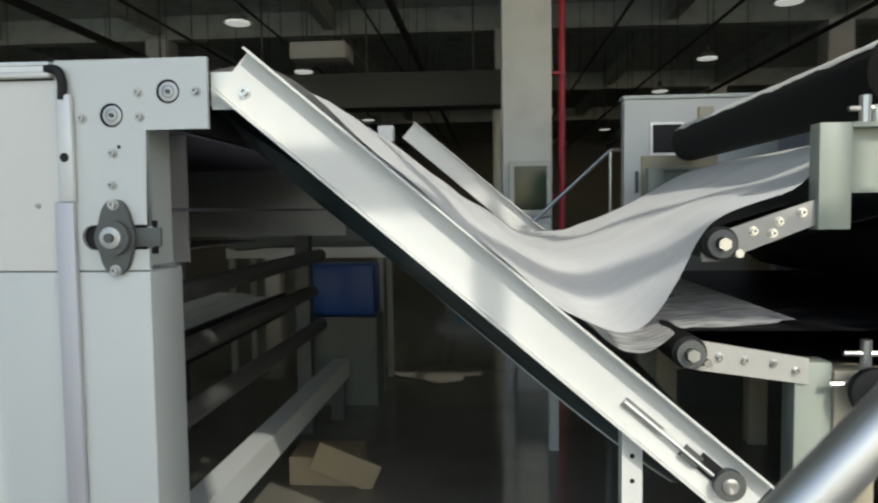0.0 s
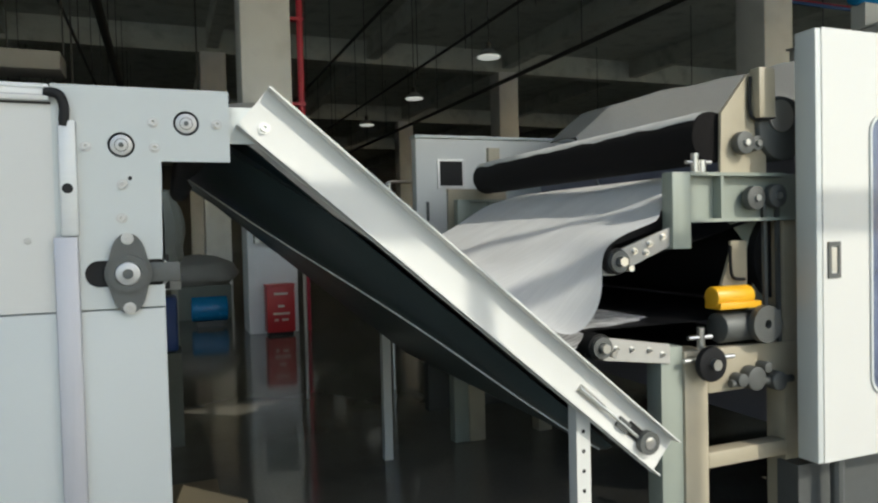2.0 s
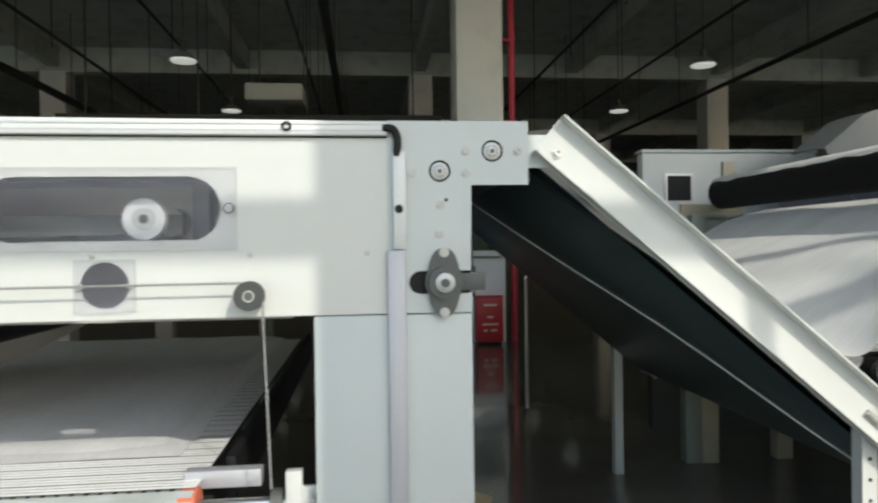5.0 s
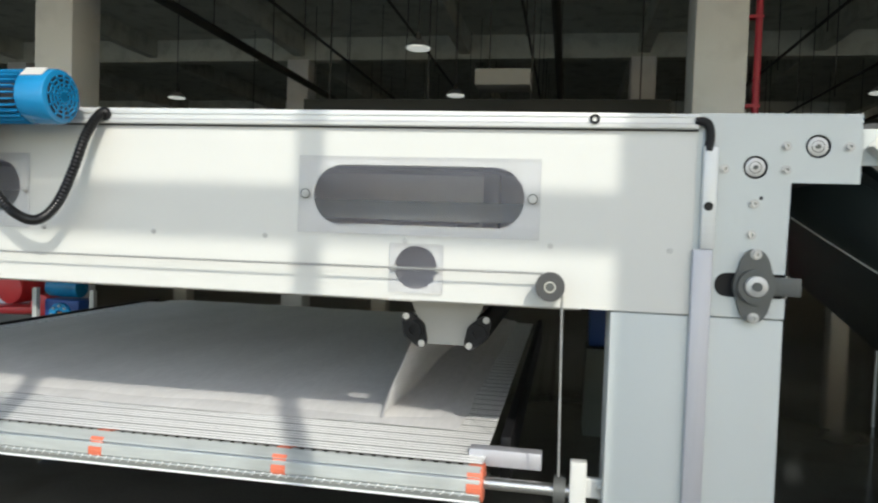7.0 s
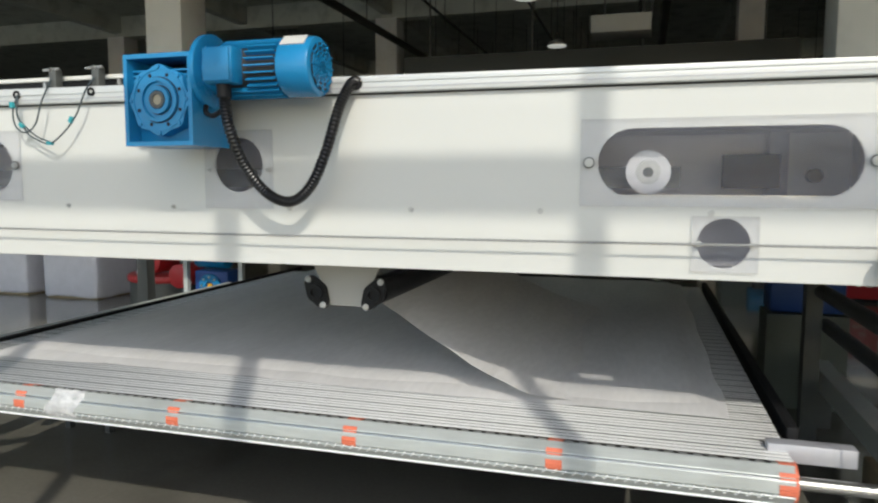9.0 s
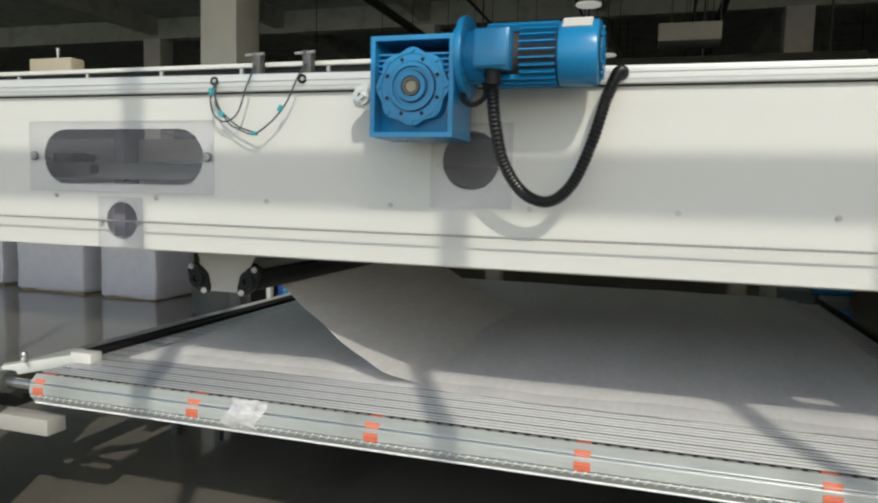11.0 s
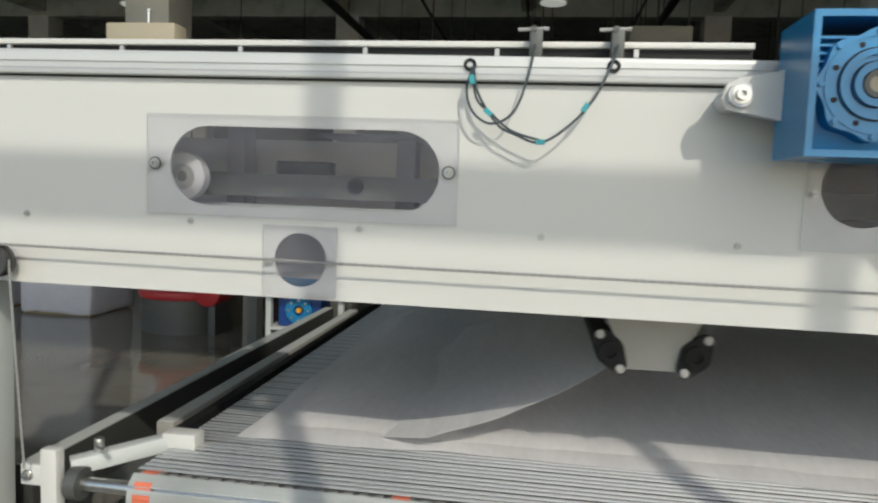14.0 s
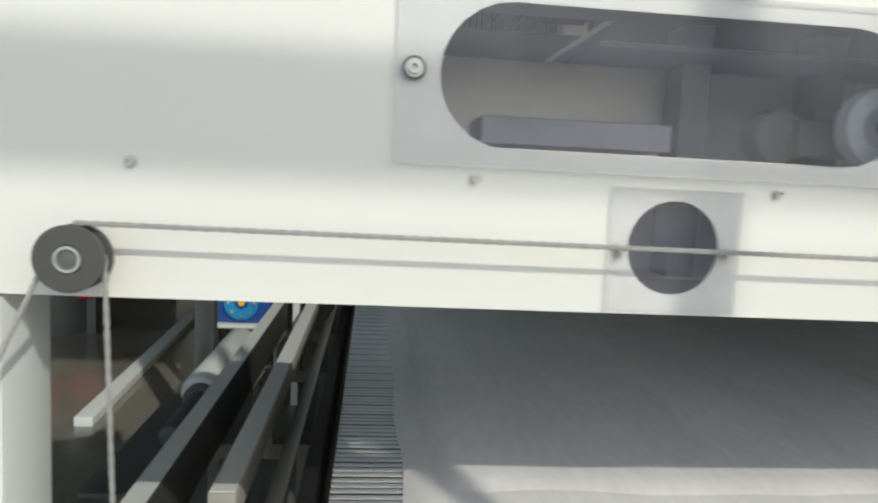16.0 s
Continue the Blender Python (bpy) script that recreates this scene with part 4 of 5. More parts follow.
for i in range(124):
    add_slat(SLAT, NOSE_Y + 0.012 + 0.031 * i, ZA - 0.0006 * (i % 3), 0)
for a in (40, 85, 130, 168):
    r = radians(a)
    add_slat(BROAD, NOSE_Y - NOSE_R * math.sin(r), ZA - NOSE_R + NOSE_R * math.cos(r), a)
for i in range(5):
    add_slat(BROAD, NOSE_Y + 0.03 + 0.055 * i, ZA - 2 * NOSE_R, 180)
ORANGES = [-5.741, -4.972, -4.218, -3.472, -2.741, -2.035]
for x in ORANGES:
    bm = mesh()
    # one closed strip that bends round the nose
    course = [(NOSE_Y + 0.05, ZA - 0.016, 0.0)] + [(NOSE_Y, ZA - NOSE_R, radians(14 + 21 * k)) for k in range(10)]
    hoops = []
    for k, (y, z, a) in enumerate(course):
        hoop = []
        for sx, lift in ((-0.025, 0.003), (0.025, 0.003), (0.025, -0.003), (-0.025, -0.003)):
            reach = lift if k == 0 else NOSE_R - 0.003 + lift
            hoop.append(bm.verts.new((x + sx, y - reach * math.sin(a), z + reach * math.cos(a))))
        hoops.append(hoop)
    for p, q in zip(hoops, hoops[1:]):
        for k in range(4):
            bm.faces.new((p[k], p[(k + 1) % 4], q[(k + 1) % 4], q[k]))
    bm.faces.new(hoops[0])
    bm.faces.new(hoops[-1])
    bmesh.ops.recalc_face_normals(bm, faces=bm.faces[:])
    part("drive_belt", bm, M_ORANGE, apron, "orange toothed drive belt under the slats", 0)
    for a in (52, 84, 97):
        r = radians(a)
        c = (NOSE_Y - (NOSE_R + 0.0015) * math.sin(r), ZA - NOSE_R + (NOSE_R + 0.0015) * math.cos(r))
        part("orange_mark", box(mesh(), x - 0.027, x + 0.027, c[0] - 0.007, c[0] + 0.007, c[1] - 0.0015, c[1] + 0.0015, 0, pose(0, 0, 0, a)), M_ORANGE, apron, smooth=0)
bm = mesh()
for i in range(83):
    x = XA + 0.02 + 0.045 * i
    box(bm, x, x + 0.027, NOSE_Y - 0.020, NOSE_Y - 0.006, ZA - 0.012, ZA - 0.0035)
part("belt_teeth", bm, M_BOLT, apron, "row of metal belt teeth at the nose", 0)
part("nose_roller", rod(mesh(), (XA + 0.01, NOSE_Y, ZA - NOSE_R), (XB - 0.01, NOSE_Y, ZA - NOSE_R), NOSE_R - 0.014, 24), M_ALU, apron, "aluminium nose roller")
part("end_disc", ring(mesh(), (XB + 0.004, NOSE_Y, ZA - NOSE_R), (1, 0, 0), 0.01, NOSE_R - 0.002, 0.006), M_ORANGE, apron)
part("shaft", rod(mesh(), (-6.03, NOSE_Y, ZA - NOSE_R), (-1.70, NOSE_Y, ZA - NOSE_R), 0.021, 16), M_STEEL, apron, "bare steel shaft")
# black sheet added below the slats to paint their gaps as shade
part("gap_shade", box(mesh(), XA + 0.02, XB - 0.02, 2.25, 5.95, ZA - 0.05, ZA - 0.03), M_BLACK, apron, smooth=0)
for x in (XA - 0.055, XB + 0.055):
    part("side_rail", box(mesh(), x - 0.02, x + 0.02, 2.42, 6.2, 0.50, 0.70, 0.004), M_BLACK, apron)
for x0, x1 in ((XA - 0.03, XA + 0.085), (XB - 0.06, XB + 0.20)):
    part("end_block", box(mesh(), x0, x1, 2.30 if x0 < -4 else 2.20, 2.37 if x0 < -4 else 2.26, 0.655, 0.735 if x0 < -4 else 0.715, 0.004), M_PANEL if x0 < -4 else M_CONDUIT, apron)
for x in (-5.5, -3.9, -2.3):
    part("leg", box(mesh(), x - 0.03, x + 0.03, 4.8, 4.86, 0, ZA - 0.05), M_PIPES, apron, smooth=0)
# slanted ticks along the nose, and a bead painting the lower slat's glint
def on_nose(x, a, out=0.0):
    r = radians(a)
    return Vector((x, NOSE_Y - (NOSE_R + out) * math.sin(r), ZA - NOSE_R + (NOSE_R + out) * math.cos(r)))


bm = mesh()
for i in range(112):
    x = XA + 0.04 + 0.033 * i
    bar(bm, on_nose(x, 121, 0.001), on_nose(x + 0.016, 107, 0.001), 0.006, 0.003, (0, -1, 0))
part("slanted_ticks", bm, M_ROUGH_ALU, apron, "pale slanted ticks along the nose", 0)
part("lower_glint", rod(mesh(), on_nose(XA + 0.003, 150, 0.003), on_nose(XB - 0.003, 150, 0.003), 0.0055, 8), M_ROUGH_ALU, apron, "pale bead for the lower slat's glint")
part("bearing_arm", bar(mesh(), (-5.80, 2.335, 0.700), (-6.03, 2.135, 0.668), 0.055, 0.05, bevel=0.004), M_FRAME, apron, "pale bearing arm")
part("arm_stud", rod(mesh(), (-5.97, 2.19, 0.69), (-5.97, 2.19, 0.745), 0.016, 10, bevel=0.003), M_STEEL, apron)
part("arm_pin", rod(mesh(), (-5.96, 2.17, 0.725), (-5.90, 2.12, 0.735), 0.008, 8), M_STEEL, apron)
# film wrapped round the nose
t = thing("plastic_film", (-4.75, 2.05, 0.66), "crumpled clear film stuck on the conveyor nose", "plastic film")
def film(u, v):
    a = radians(20 + 110 * v)
    r = NOSE_R + 0.004 + 0.006 * noise.noise(Vector((u * 5, v * 5, 2)))
    return Vector((-4.82 + 0.15 * u + 0.02 * math.sin(6 * v), NOSE_Y - r * math.sin(a), ZA - NOSE_R + r * math.cos(a)))
part("film", sheet(mesh(), 10, 10, film), M_TAPE, t)

# bearing brackets that carry the apron's shaft
for x, s in ((-1.69, 1), (-6.05, -1)):
    t = thing("shaft_bracket", (x, 2.1, 0.6), "white steel bearing bracket bolted to the post", "bracket", "shaft brackets")
    part("plate", box(mesh(), x - 0.027, x + 0.027, 2.06, 2.10, 0.42, 0.745, 0.004), M_PANEL, t)
    part("ear", box(mesh(), min(x, x + s * 0.10), max(x, x + s * 0.10), 2.07, 2.095, 0.625, 0.69, 0.003), M_PANEL, t)
    part("stud", bolt(mesh(), x + s * 0.075, 2.07, 0.657, 0.014), M_STEEL, t)
    part("bearing", ring(mesh(), (x - s * 0.06, NOSE_Y, ZA - NOSE_R), (1, 0, 0), 0.021, 0.05, 0.04), M_IRON, t)
    part("cross_bar", box(mesh(), x - (0.55 if s < 0 else 0.1), x + (0.30 if s < 0 else 0.1), 2.10, 2.20, 0.41, 0.48, 0.003), M_FRAME if s > 0 else M_PLATE, t)

# laid web on the apron
web = thing("fibre_web", (-3.85, 4, ZA), "soft white carded fibre web lying in folds on the slats", "fibre web")
def laid(x0, x1, y0, lift, ph):
    def f(u, v):
        x = x0 + (x1 - x0) * u
        ys = y0 + 0.012 * (x + 5.0)
        y = ys + (6.0 - ys) * v + 0.05 * (1 - v) * (noise.noise(Vector((x * 1.3, ph, 0))) + 0.3 * noise.noise(Vector((x * 6, ph, 0))))
        e = min(1.0, v * 60 + 0.15, u * 60 + 0.15, (1 - u) * 60 + 0.15)
        return Vector((x + 0.03 * noise.noise(Vector((y * 2, ph, 3))) * (abs(u - 0.5) > 0.45), y, ZA + 0.003 + lift * e + 0.006 * noise.noise(Vector((x * 3, y * 3, ph))) * e))
    return f


part("lower_layer", sheet(mesh(), 90, 60, laid(-5.62, -2.16, 2.44, 0.014, 0.3)), M_WEB, web)
part("upper_layer", sheet(mesh(), 90, 60, laid(-5.55, -2.22, 2.52, 0.026, 5.2)), M_WEB, web)

def profile(pts, n=10):
    return smooth_path([Vector((x, 0, z)) for x, z in pts], n)


def along(line, u):
    i = u * (len(line) - 1)
    k = min(int(i), len(line) - 2)
    return line[k].lerp(line[k + 1], i - k)


# ---- inclined feed conveyor ----
incline = thing("inclined_conveyor", (0, 3.3, 0), "inclined conveyor with pale channel sides and a black belt", "conveyor")
A, B = Vector((-0.786, 0, 1.905)), Vector((0.728, 0, 0.622))  # upper edge of the side channel
D = (B - A).normalized()
N = Vector((-D.z, 0, D.x))  # across the channel, pointing down and to the tail
if N.z > 0:
    N = -N
DEPTH = 0.155


def channel(y0, s, tail):
    """A channel side; s: the way in which its flanges stand out."""
    top, low = A, B
    c = [top, low, low + N * DEPTH - D * 0.0, top + N * DEPTH]
    lp = [(p.x, p.z) for p in c]
    bm = plate(mesh(), lp, [], y0, y0 + 0.006)
    web_ = part("channel_side", bm, M_CHANNEL, incline, "pale grey steel channel side", 0)
    for off, nm in ((0.0, "upper_flange"), (DEPTH - 0.005, "lower_flange")):
        p, q = A + N * off, B + N * off
        b2 = mesh()
        bar(b2, (p.x, y0 + s * 0.024, p.z), (q.x, y0 + s * 0.024, q.z), 0.048, 0.006, (0, 0, 1))
        part(nm, b2, M_CHANNEL, web_, smooth=0)
    return web_


near = channel(2.02, -1, True)
far = channel(4.55, 1, True)
# joint to the lapper's head
part("joint_plate", plate(mesh(), [(-0.905, 1.738), (-0.80, 1.738), (-0.70, 1.82), (-0.74, 1.848), (-0.905, 1.848)], [], 2.028, 2.038), M_FRAME, incline, "grey joint plate", 0)
part("joint_bolt", bolt(mesh(), -0.80, 2.02, 1.786, 0.014), M_STEEL, near)
P = A + D * 1.50 + N * 0.085
part("adjuster_slot", bar(mesh(), (P.x, 2.017, P.z), ((P + D * 0.14).x, 2.017, (P + D * 0.14).z), 0.006, 0.030), M_STEEL, near, "tension slot cover")
part("adjuster_screw", rod(mesh(), (P.x, 2.005, P.z), ((P + D * 0.33).x, 2.005, (P + D * 0.33).z), 0.006, 8), M_STEEL, near, "threaded tension screw")
part("adjuster_block", bar(mesh(), ((P + D * 0.22).x, 2.012, (P + D * 0.22).z), ((P + D * 0.28).x, 2.012, (P + D * 0.28).z), 0.014, 0.04), M_IRON, near)
L = Vector((0.60, 0, 0.630))
part("tail_bearing", ring(mesh(), (L.x, 2.005, L.z), (0, 1, 0), 0.016, 0.045, 0.03), M_IRON, near, "dark tail bearing")
part("bearing_seat", rod(mesh(), (L.x, 2.0, L.z), (L.x, 1.985, L.z), 0.024, 14, bevel=0.003), M_STEEL, near)
part("slot_dark", bar(mesh(), ((L - D * 0.11).x, 2.017, (L - D * 0.11).z), ((L + D * 0.03).x, 2.017, (L + D * 0.03).z), 0.006, 0.05), M_BLACK, near)
part("tail_roller", rod(mesh(), (L.x, 2.06, L.z), (L.x, 4.54, L.z), 0.055, 20), M_BLACK, incline)
T = Vector((-1.0, 0, 1.74))
part("head_roller", rod(mesh(), (T.x, 2.06, T.z), (T.x, 4.54, T.z), 0.055, 20), M_BLACK, incline)


def carry(u, v):
    p = T.lerp(L, u) - N * 0.056
    return Vector((p.x, 2.06 + 2.48 * v, p.z))


part("carrying_belt", sheet(mesh(), 20, 4, carry), M_BELT, incline, "black conveyor belt")


def hanging(u, v):
    """The return belt hangs under the channel: its near edge wanders inwards and lower towards the head."""
    low = 0.03 + 0.115 * (1 - u) ** 0.8 + 0.006 * math.sin(9 * u)   # below the channel's lower edge
    y_low = 2.15 + 0.63 * (1 - u) ** 1.5
    if v < 0.35:
        k = v / 0.35
        y, d = 2.09 + (y_low - 2.09) * k, 0.004 + (low - 0.004) * (1 - (1 - k) ** 2)
    else:
        k = (v - 0.35) / 0.65
        y, d = y_low + (4.50 - y_low) * k, low + (0.02 - low) * (k * k * (3 - 2 * k)) * 0.9
    p = A + D * (-0.06 + 1.88 * u) + N * (DEPTH + d)
    return Vector((p.x, y, p.z))


part("return_belt", sheet(mesh(), 40, 34, hanging, 0.004), M_BELT, incline, "sagging black return belt")
# pale tube holds both the edge's wear and its highlight
part("belt_edge", tube(mesh(), [hanging(i / 40, 0.35) + N * 0.004 for i in range(41)], 0.0055, 8), M_FRAME, incline, "pale worn belt edge with a painted highlight")
# guard on the far side, higher than the near channel
G = Vector((-0.60, 0, 1.955))
bm = mesh()
bar(bm, (G.x, 4.52, G.z), ((G + D * 1.25).x, 4.52, (G + D * 1.25).z), 0.006, 0.13)
bar(bm, ((G - N * 0.06).x, 4.50, (G - N * 0.06).z), ((G + D * 1.25 - N * 0.06).x, 4.50, (G + D * 1.25 - N * 0.06).z), 0.05, 0.006)
part("far_guard", bm, M_CHANNEL, incline, "pale sheet guard on the far side", 0)
bm = box(mesh(), -0.80, -0.70, 4.50, 4.58, 1.88, 1.985, 0.004)
part("guard_bracket", bm, M_NYLON, incline, "small white bracket")
bm = box(mesh(), 0.302, 0.362, 2.035, 2.041, 0, 0.80)
box(bm, 0.302, 0.308, 2.041, 2.09, 0, 0.80)
lg = part("leg", bm, M_PANEL, incline, "white perforated angle leg", 0)
for k in range(9):
    part("leg_hole", rod(mesh(), (0.332, 2.0345, 0.10 + 0.075 * k), (0.332, 2.036, 0.10 + 0.075 * k), 0.008, 8), M_BLACK, lg)
part("far_leg", box(mesh(), 0.30, 0.36, 4.5, 4.56, 0, 0.80), M_FRAME, incline, smooth=0)


# web that falls from the card onto the incline
def draped(pts, inner, y0, y1, ph, waves, edge=0.03):
    """pts: the line of the near edge; inner: that of the middle, reached a quarter of the way in."""
    near_line, mid_line = profile(pts), profile(inner)
    def f(u, v):
        k = min(1, v / 0.3)
        p = along(near_line, u).lerp(along(mid_line, u), k * k * (3 - 2 * k))
        e = min(1, max(0, (p.x - 0.40) / 0.22))
        ya = y0 + 0.20 * e * e * (3 - 2 * e) + 0.07 * min(1, max(0, (p.x - 0.89) / 0.05))  # narrower between the machine's side plates
        y = ya + (y1 - ya) * v
        w = waves * math.sin(math.pi * min(1, max(0, u))) ** 0.7
        dz = w * (noise.noise(Vector((p.x * 2.2, y * 1.6, ph))) + 0.5 * noise.noise(Vector((p.x * 5, y * 3.5, ph + 4))))
        dy = edge * noise.noise(Vector((u * 6, ph, 1))) * (1 - 2 * v)
        return Vector((p.x + 0.5 * dz, y + dy, p.z + dz))
    return f


veil = thing("fibre_veil", (0.5, 3.3, 1.3), "thin white fibre veil draping from the card to the incline", "fibre web")
UPPER = [(1.45, 1.72), (1.15, 1.64), (0.88, 1.475), (0.66, 1.39), (0.57, 1.31), (0.47, 1.19), (0.34, 1.06), (0.16, 1.13), (-0.12, 1.345), (-0.45, 1.625), (-0.72, 1.855), (-0.95, 1.86)]
MIDDLE = [(1.45, 1.72), (1.15, 1.65), (0.88, 1.51), (0.66, 1.41), (0.52, 1.345), (0.38, 1.29), (0.22, 1.27), (0.06, 1.30), (-0.15, 1.43), (-0.45, 1.665), (-0.72, 1.875), (-0.95, 1.87)]
part("upper_veil", sheet(mesh(), 70, 60, draped(UPPER, MIDDLE, 2.075, 4.46, 1.0, 0.04)), M_THINWEB, veil)
LOWER = [(0.98, 1.036), (0.74, 1.026), (0.55, 1.022), (0.45, 0.99), (0.33, 1.0), (0.2, 1.085)]
# the lower web's shade is put in as a more transparent veil
part("lower_veil", sheet(mesh(), 40, 60, draped(LOWER, LOWER, 2.2, 4.46, 7.0, 0.03)), M_SHADEWEB, veil)

# ---- carding machine ----
card = thing("carding_machine", (3.5, 3.6, 0), "large white carding machine with windowed doors", "machine")
DY = 2.05
for k, x0 in enumerate((1.555, 2.945, 4.335, 5.725)):
    x1 = x0 + 1.345
    o = loop_rect(x0 + (0.033 if k == 0 else 0.0), x1, 0.39, 2.305)
    h = loop_rect(x0 + 0.335, x0 + 0.87, 0.675, 1.925, 0.07)
    d = part("door", plate(mesh(), o, [h], DY, DY + 0.035), M_PANEL, card, "white painted sheet-steel door", 0)
    part("window_gasket", plate(mesh(), loop_rect(x0 + 0.322, x0 + 0.883, 0.662, 1.938, 0.08), [h], DY - 0.008, DY - 0.001), M_FRAME, d, smooth=0)
    part("window_pane", box(mesh(), x0 + 0.33, x0 + 0.875, DY + 0.012, DY + 0.018, 0.67, 1.93), M_TINT, d, "blue tinted plexiglass pane", 0)
    for hx, z0, z1 in ((0.058, 1.21, 1.37), (1.245, 0.83, 0.93)):
        hd = part("handle", plate(mesh(), loop_rect(x0 + hx, x0 + hx + 0.075, z0, z1), [loop_rect(x0 + hx + 0.016, x0 + hx + 0.059, z0 + 0.02, z1 - 0.02)], DY - 0.007, DY - 0.001), M_IRON, d, "recessed grey door latch", 0)
        part("latch", box(mesh(), x0 + hx + 0.022, x0 + hx + 0.053, DY - 0.005, DY - 0.002, z0 + 0.03, z1 - 0.03), M_STEEL, hd, smooth=0)
    part("seam", box(mesh(), x1 - 0.055, x1 - 0.050, DY - 0.002, DY + 0.001, 0.39, 2.305), M_IRON, d, smooth=0)
    for z in (1.30, 1.95):
        part("hinge", rod(mesh(), (x1 - 0.06, DY - 0.008, z), (x1 - 0.06, DY - 0.008, z + 0.14), 0.008, 8), M_STEEL, d)
part("end_panel", box(mesh(), 1.552, 1.586, DY + 0.002, DY + 0.11, 0.39, 2.30, 0.004), M_FRAME, card)
part("inner_body", box(mesh(), 2.0, 7.1, 2.55, 5.2, 0.35, 2.05), M_GREYBELT, card, "grey drum housing", 0)
part("base_rail", box(mesh(), 1.6, 7.1, 2.2, 2.32, 0.0, 0.33), M_IRON, card, smooth=0)
part("cylinder", rod(mesh(), (2.55, 2.2, 1.15), (2.55, 2.5, 1.15), 0.62, 40), M_IRON, card, "big card cylinder end")
for x in (1.75, 3.0, 4.4, 5.8):
    part("foot", rod(mesh(), (x, 2.12, 0), (x, 2.12, 0.39), 0.03, 10), M_IRON, card)


RIDGE = [Vector((x, 0, z)) for x, z in ((1.98, 2.19), (2.09, 2.28), (2.19, 2.36), (2.3, 2.445), (2.8, 2.575), (3.37, 2.70), (4.0, 2.855), (4.76, 3.045), (6.0, 3.365), (7.2, 3.68))]


def cover_line(u, v):
    i = u * (len(RIDGE) - 1)
    k = min(int(i), len(RIDGE) - 2)
    p = RIDGE[k].lerp(RIDGE[k + 1], i - k)
    w = 0.02 * noise.noise(Vector((p.x * 3, v * 6, 2)))
    if v < 0.75:
        return Vector((p.x, 4.25 + 0.35 * v / 0.75 + w, 1.7 + (p.z - 1.7) * v / 0.75 + w))
    return Vector((p.x, 4.6 + 1.6 * (v - 0.75), p.z + w))


part("cover", sheet(mesh(), 40, 20, cover_line, 0.01), M_CLOTH, card, "grey cloth cover over the card")

# delivery end: frame, lattices, rollers
deliv = thing("delivery_unit", (1.2, 3.6, 0), "delivery end of the card with cream posts and rollers", "machine")
for y in (2.26, 4.62):
    nr = y < 3
    part("upper_plate", box(mesh(), 0.95, 1.05, y, y + 0.07, 1.355, 1.69, 0.004), M_SAGE, deliv, "sage grey end plate")
    part("upper_channel", box(mesh(), 1.05, 1.75, y + 0.05, y + 0.07, 1.48, 1.69), M_SAGE, deliv, smooth=0)
    part("upper_lip", box(mesh(), 1.05, 1.60, y - 0.0, y + 0.05, 1.675, 1.69), M_SAGE, deliv, smooth=0)
    part("lower_lip", box(mesh(), 1.05, 1.80, y - 0.0, y + 0.05, 1.47, 1.485), M_SAGE, deliv, smooth=0)
    part("rib", box(mesh(), 1.22, 1.235, y + 0.0, y + 0.05, 1.486, 1.674), M_SAGE, deliv, smooth=0)
    part("post", box(mesh(), 1.02, 1.15, y + 0.02, y + 0.14, 0, 0.90, 0.005), M_CREAM, deliv, "cream painted post")
    part("post_side", box(mesh(), 0.90, 1.018, y + 0.03, y + 0.13, 0, 0.925, 0.005), M_SAGE, deliv)
    part("rear_post", box(mesh(), 1.62, 1.74, y + 0.03, y + 0.14, 0, 1.47, 0.005), M_CREAM, deliv, "cream painted post")
    part("cross_beam", box(mesh(), 1.15, 1.75, y + 0.02, y + 0.10, 0.70, 0.90, 0.005), M_CREAM, deliv, "cream cross beam")
    part("sill_beam", box(mesh(), 1.15, 1.62, y + 0.02, y + 0.10, 0.36, 0.43, 0.004), M_CREAM, deliv)
    bm = plate(mesh(), [(0.60, 1.255), (0.66, 1.255), (0.965, 1.375), (0.965, 1.455), (0.64, 1.345), (0.60, 1.33)], [], y + 0.02, y + 0.035)
    s1 = part("upper_arm", bm, M_PLATE, deliv, "bolted grey lattice arm", 0)
    bm = plate(mesh(), [(0.51, 0.93), (0.56, 0.905), (0.94, 0.855), (0.94, 0.94), (0.55, 1.005), (0.51, 0.99)], [], y + 0.02, y + 0.035)
    s2 = part("lower_arm", bm, M_PLATE, deliv, "bolted grey lattice arm", 0)
    if nr:
        for x, z in ((0.76, 1.352), (0.84, 1.382), (0.91, 1.41), (0.82, 1.345)):
            part("arm_bolt", bolt(mesh(), x, y + 0.02, z, 0.012), M_STEEL, s1)
        for x, z in ((0.66, 0.945), (0.74, 0.935), (0.83, 0.925), (0.90, 0.90)):
            part("arm_bolt", bolt(mesh(), x, y + 0.02, z, 0.011), M_STEEL, s2)
for x, z, nm in ((0.645, 1.315, "upper_roller"), (0.553, 0.965, "lower_roller")):
    r = part(nm, rod(mesh(), (x, 2.24, z), (x, 4.66, z), 0.055, 24), M_BLACK, deliv, "dark lattice roller")
    part("roller_bush", ring(mesh(), (x, 2.232, z), (0, 1, 0), 0.022, 0.045, 0.03), M_IRON, r)
    part("roller_nut", rod(mesh(), (x, 2.25, z), (x, 2.19, z), 0.021, 6), M_STEEL, r)
    part("stud", rod(mesh(), (x + 0.05, 2.27, z - 0.03), (x + 0.05, 2.21, z - 0.03), 0.014, 8), M_STEEL, r)
part("upper_apron", sheet(mesh(), 8, 3, lambda u, v: Vector((1.6 - 0.955 * u, 2.34 + 2.26 * v, 1.66 - 0.30 * u))), M_BLACK, deliv, "black delivery apron")
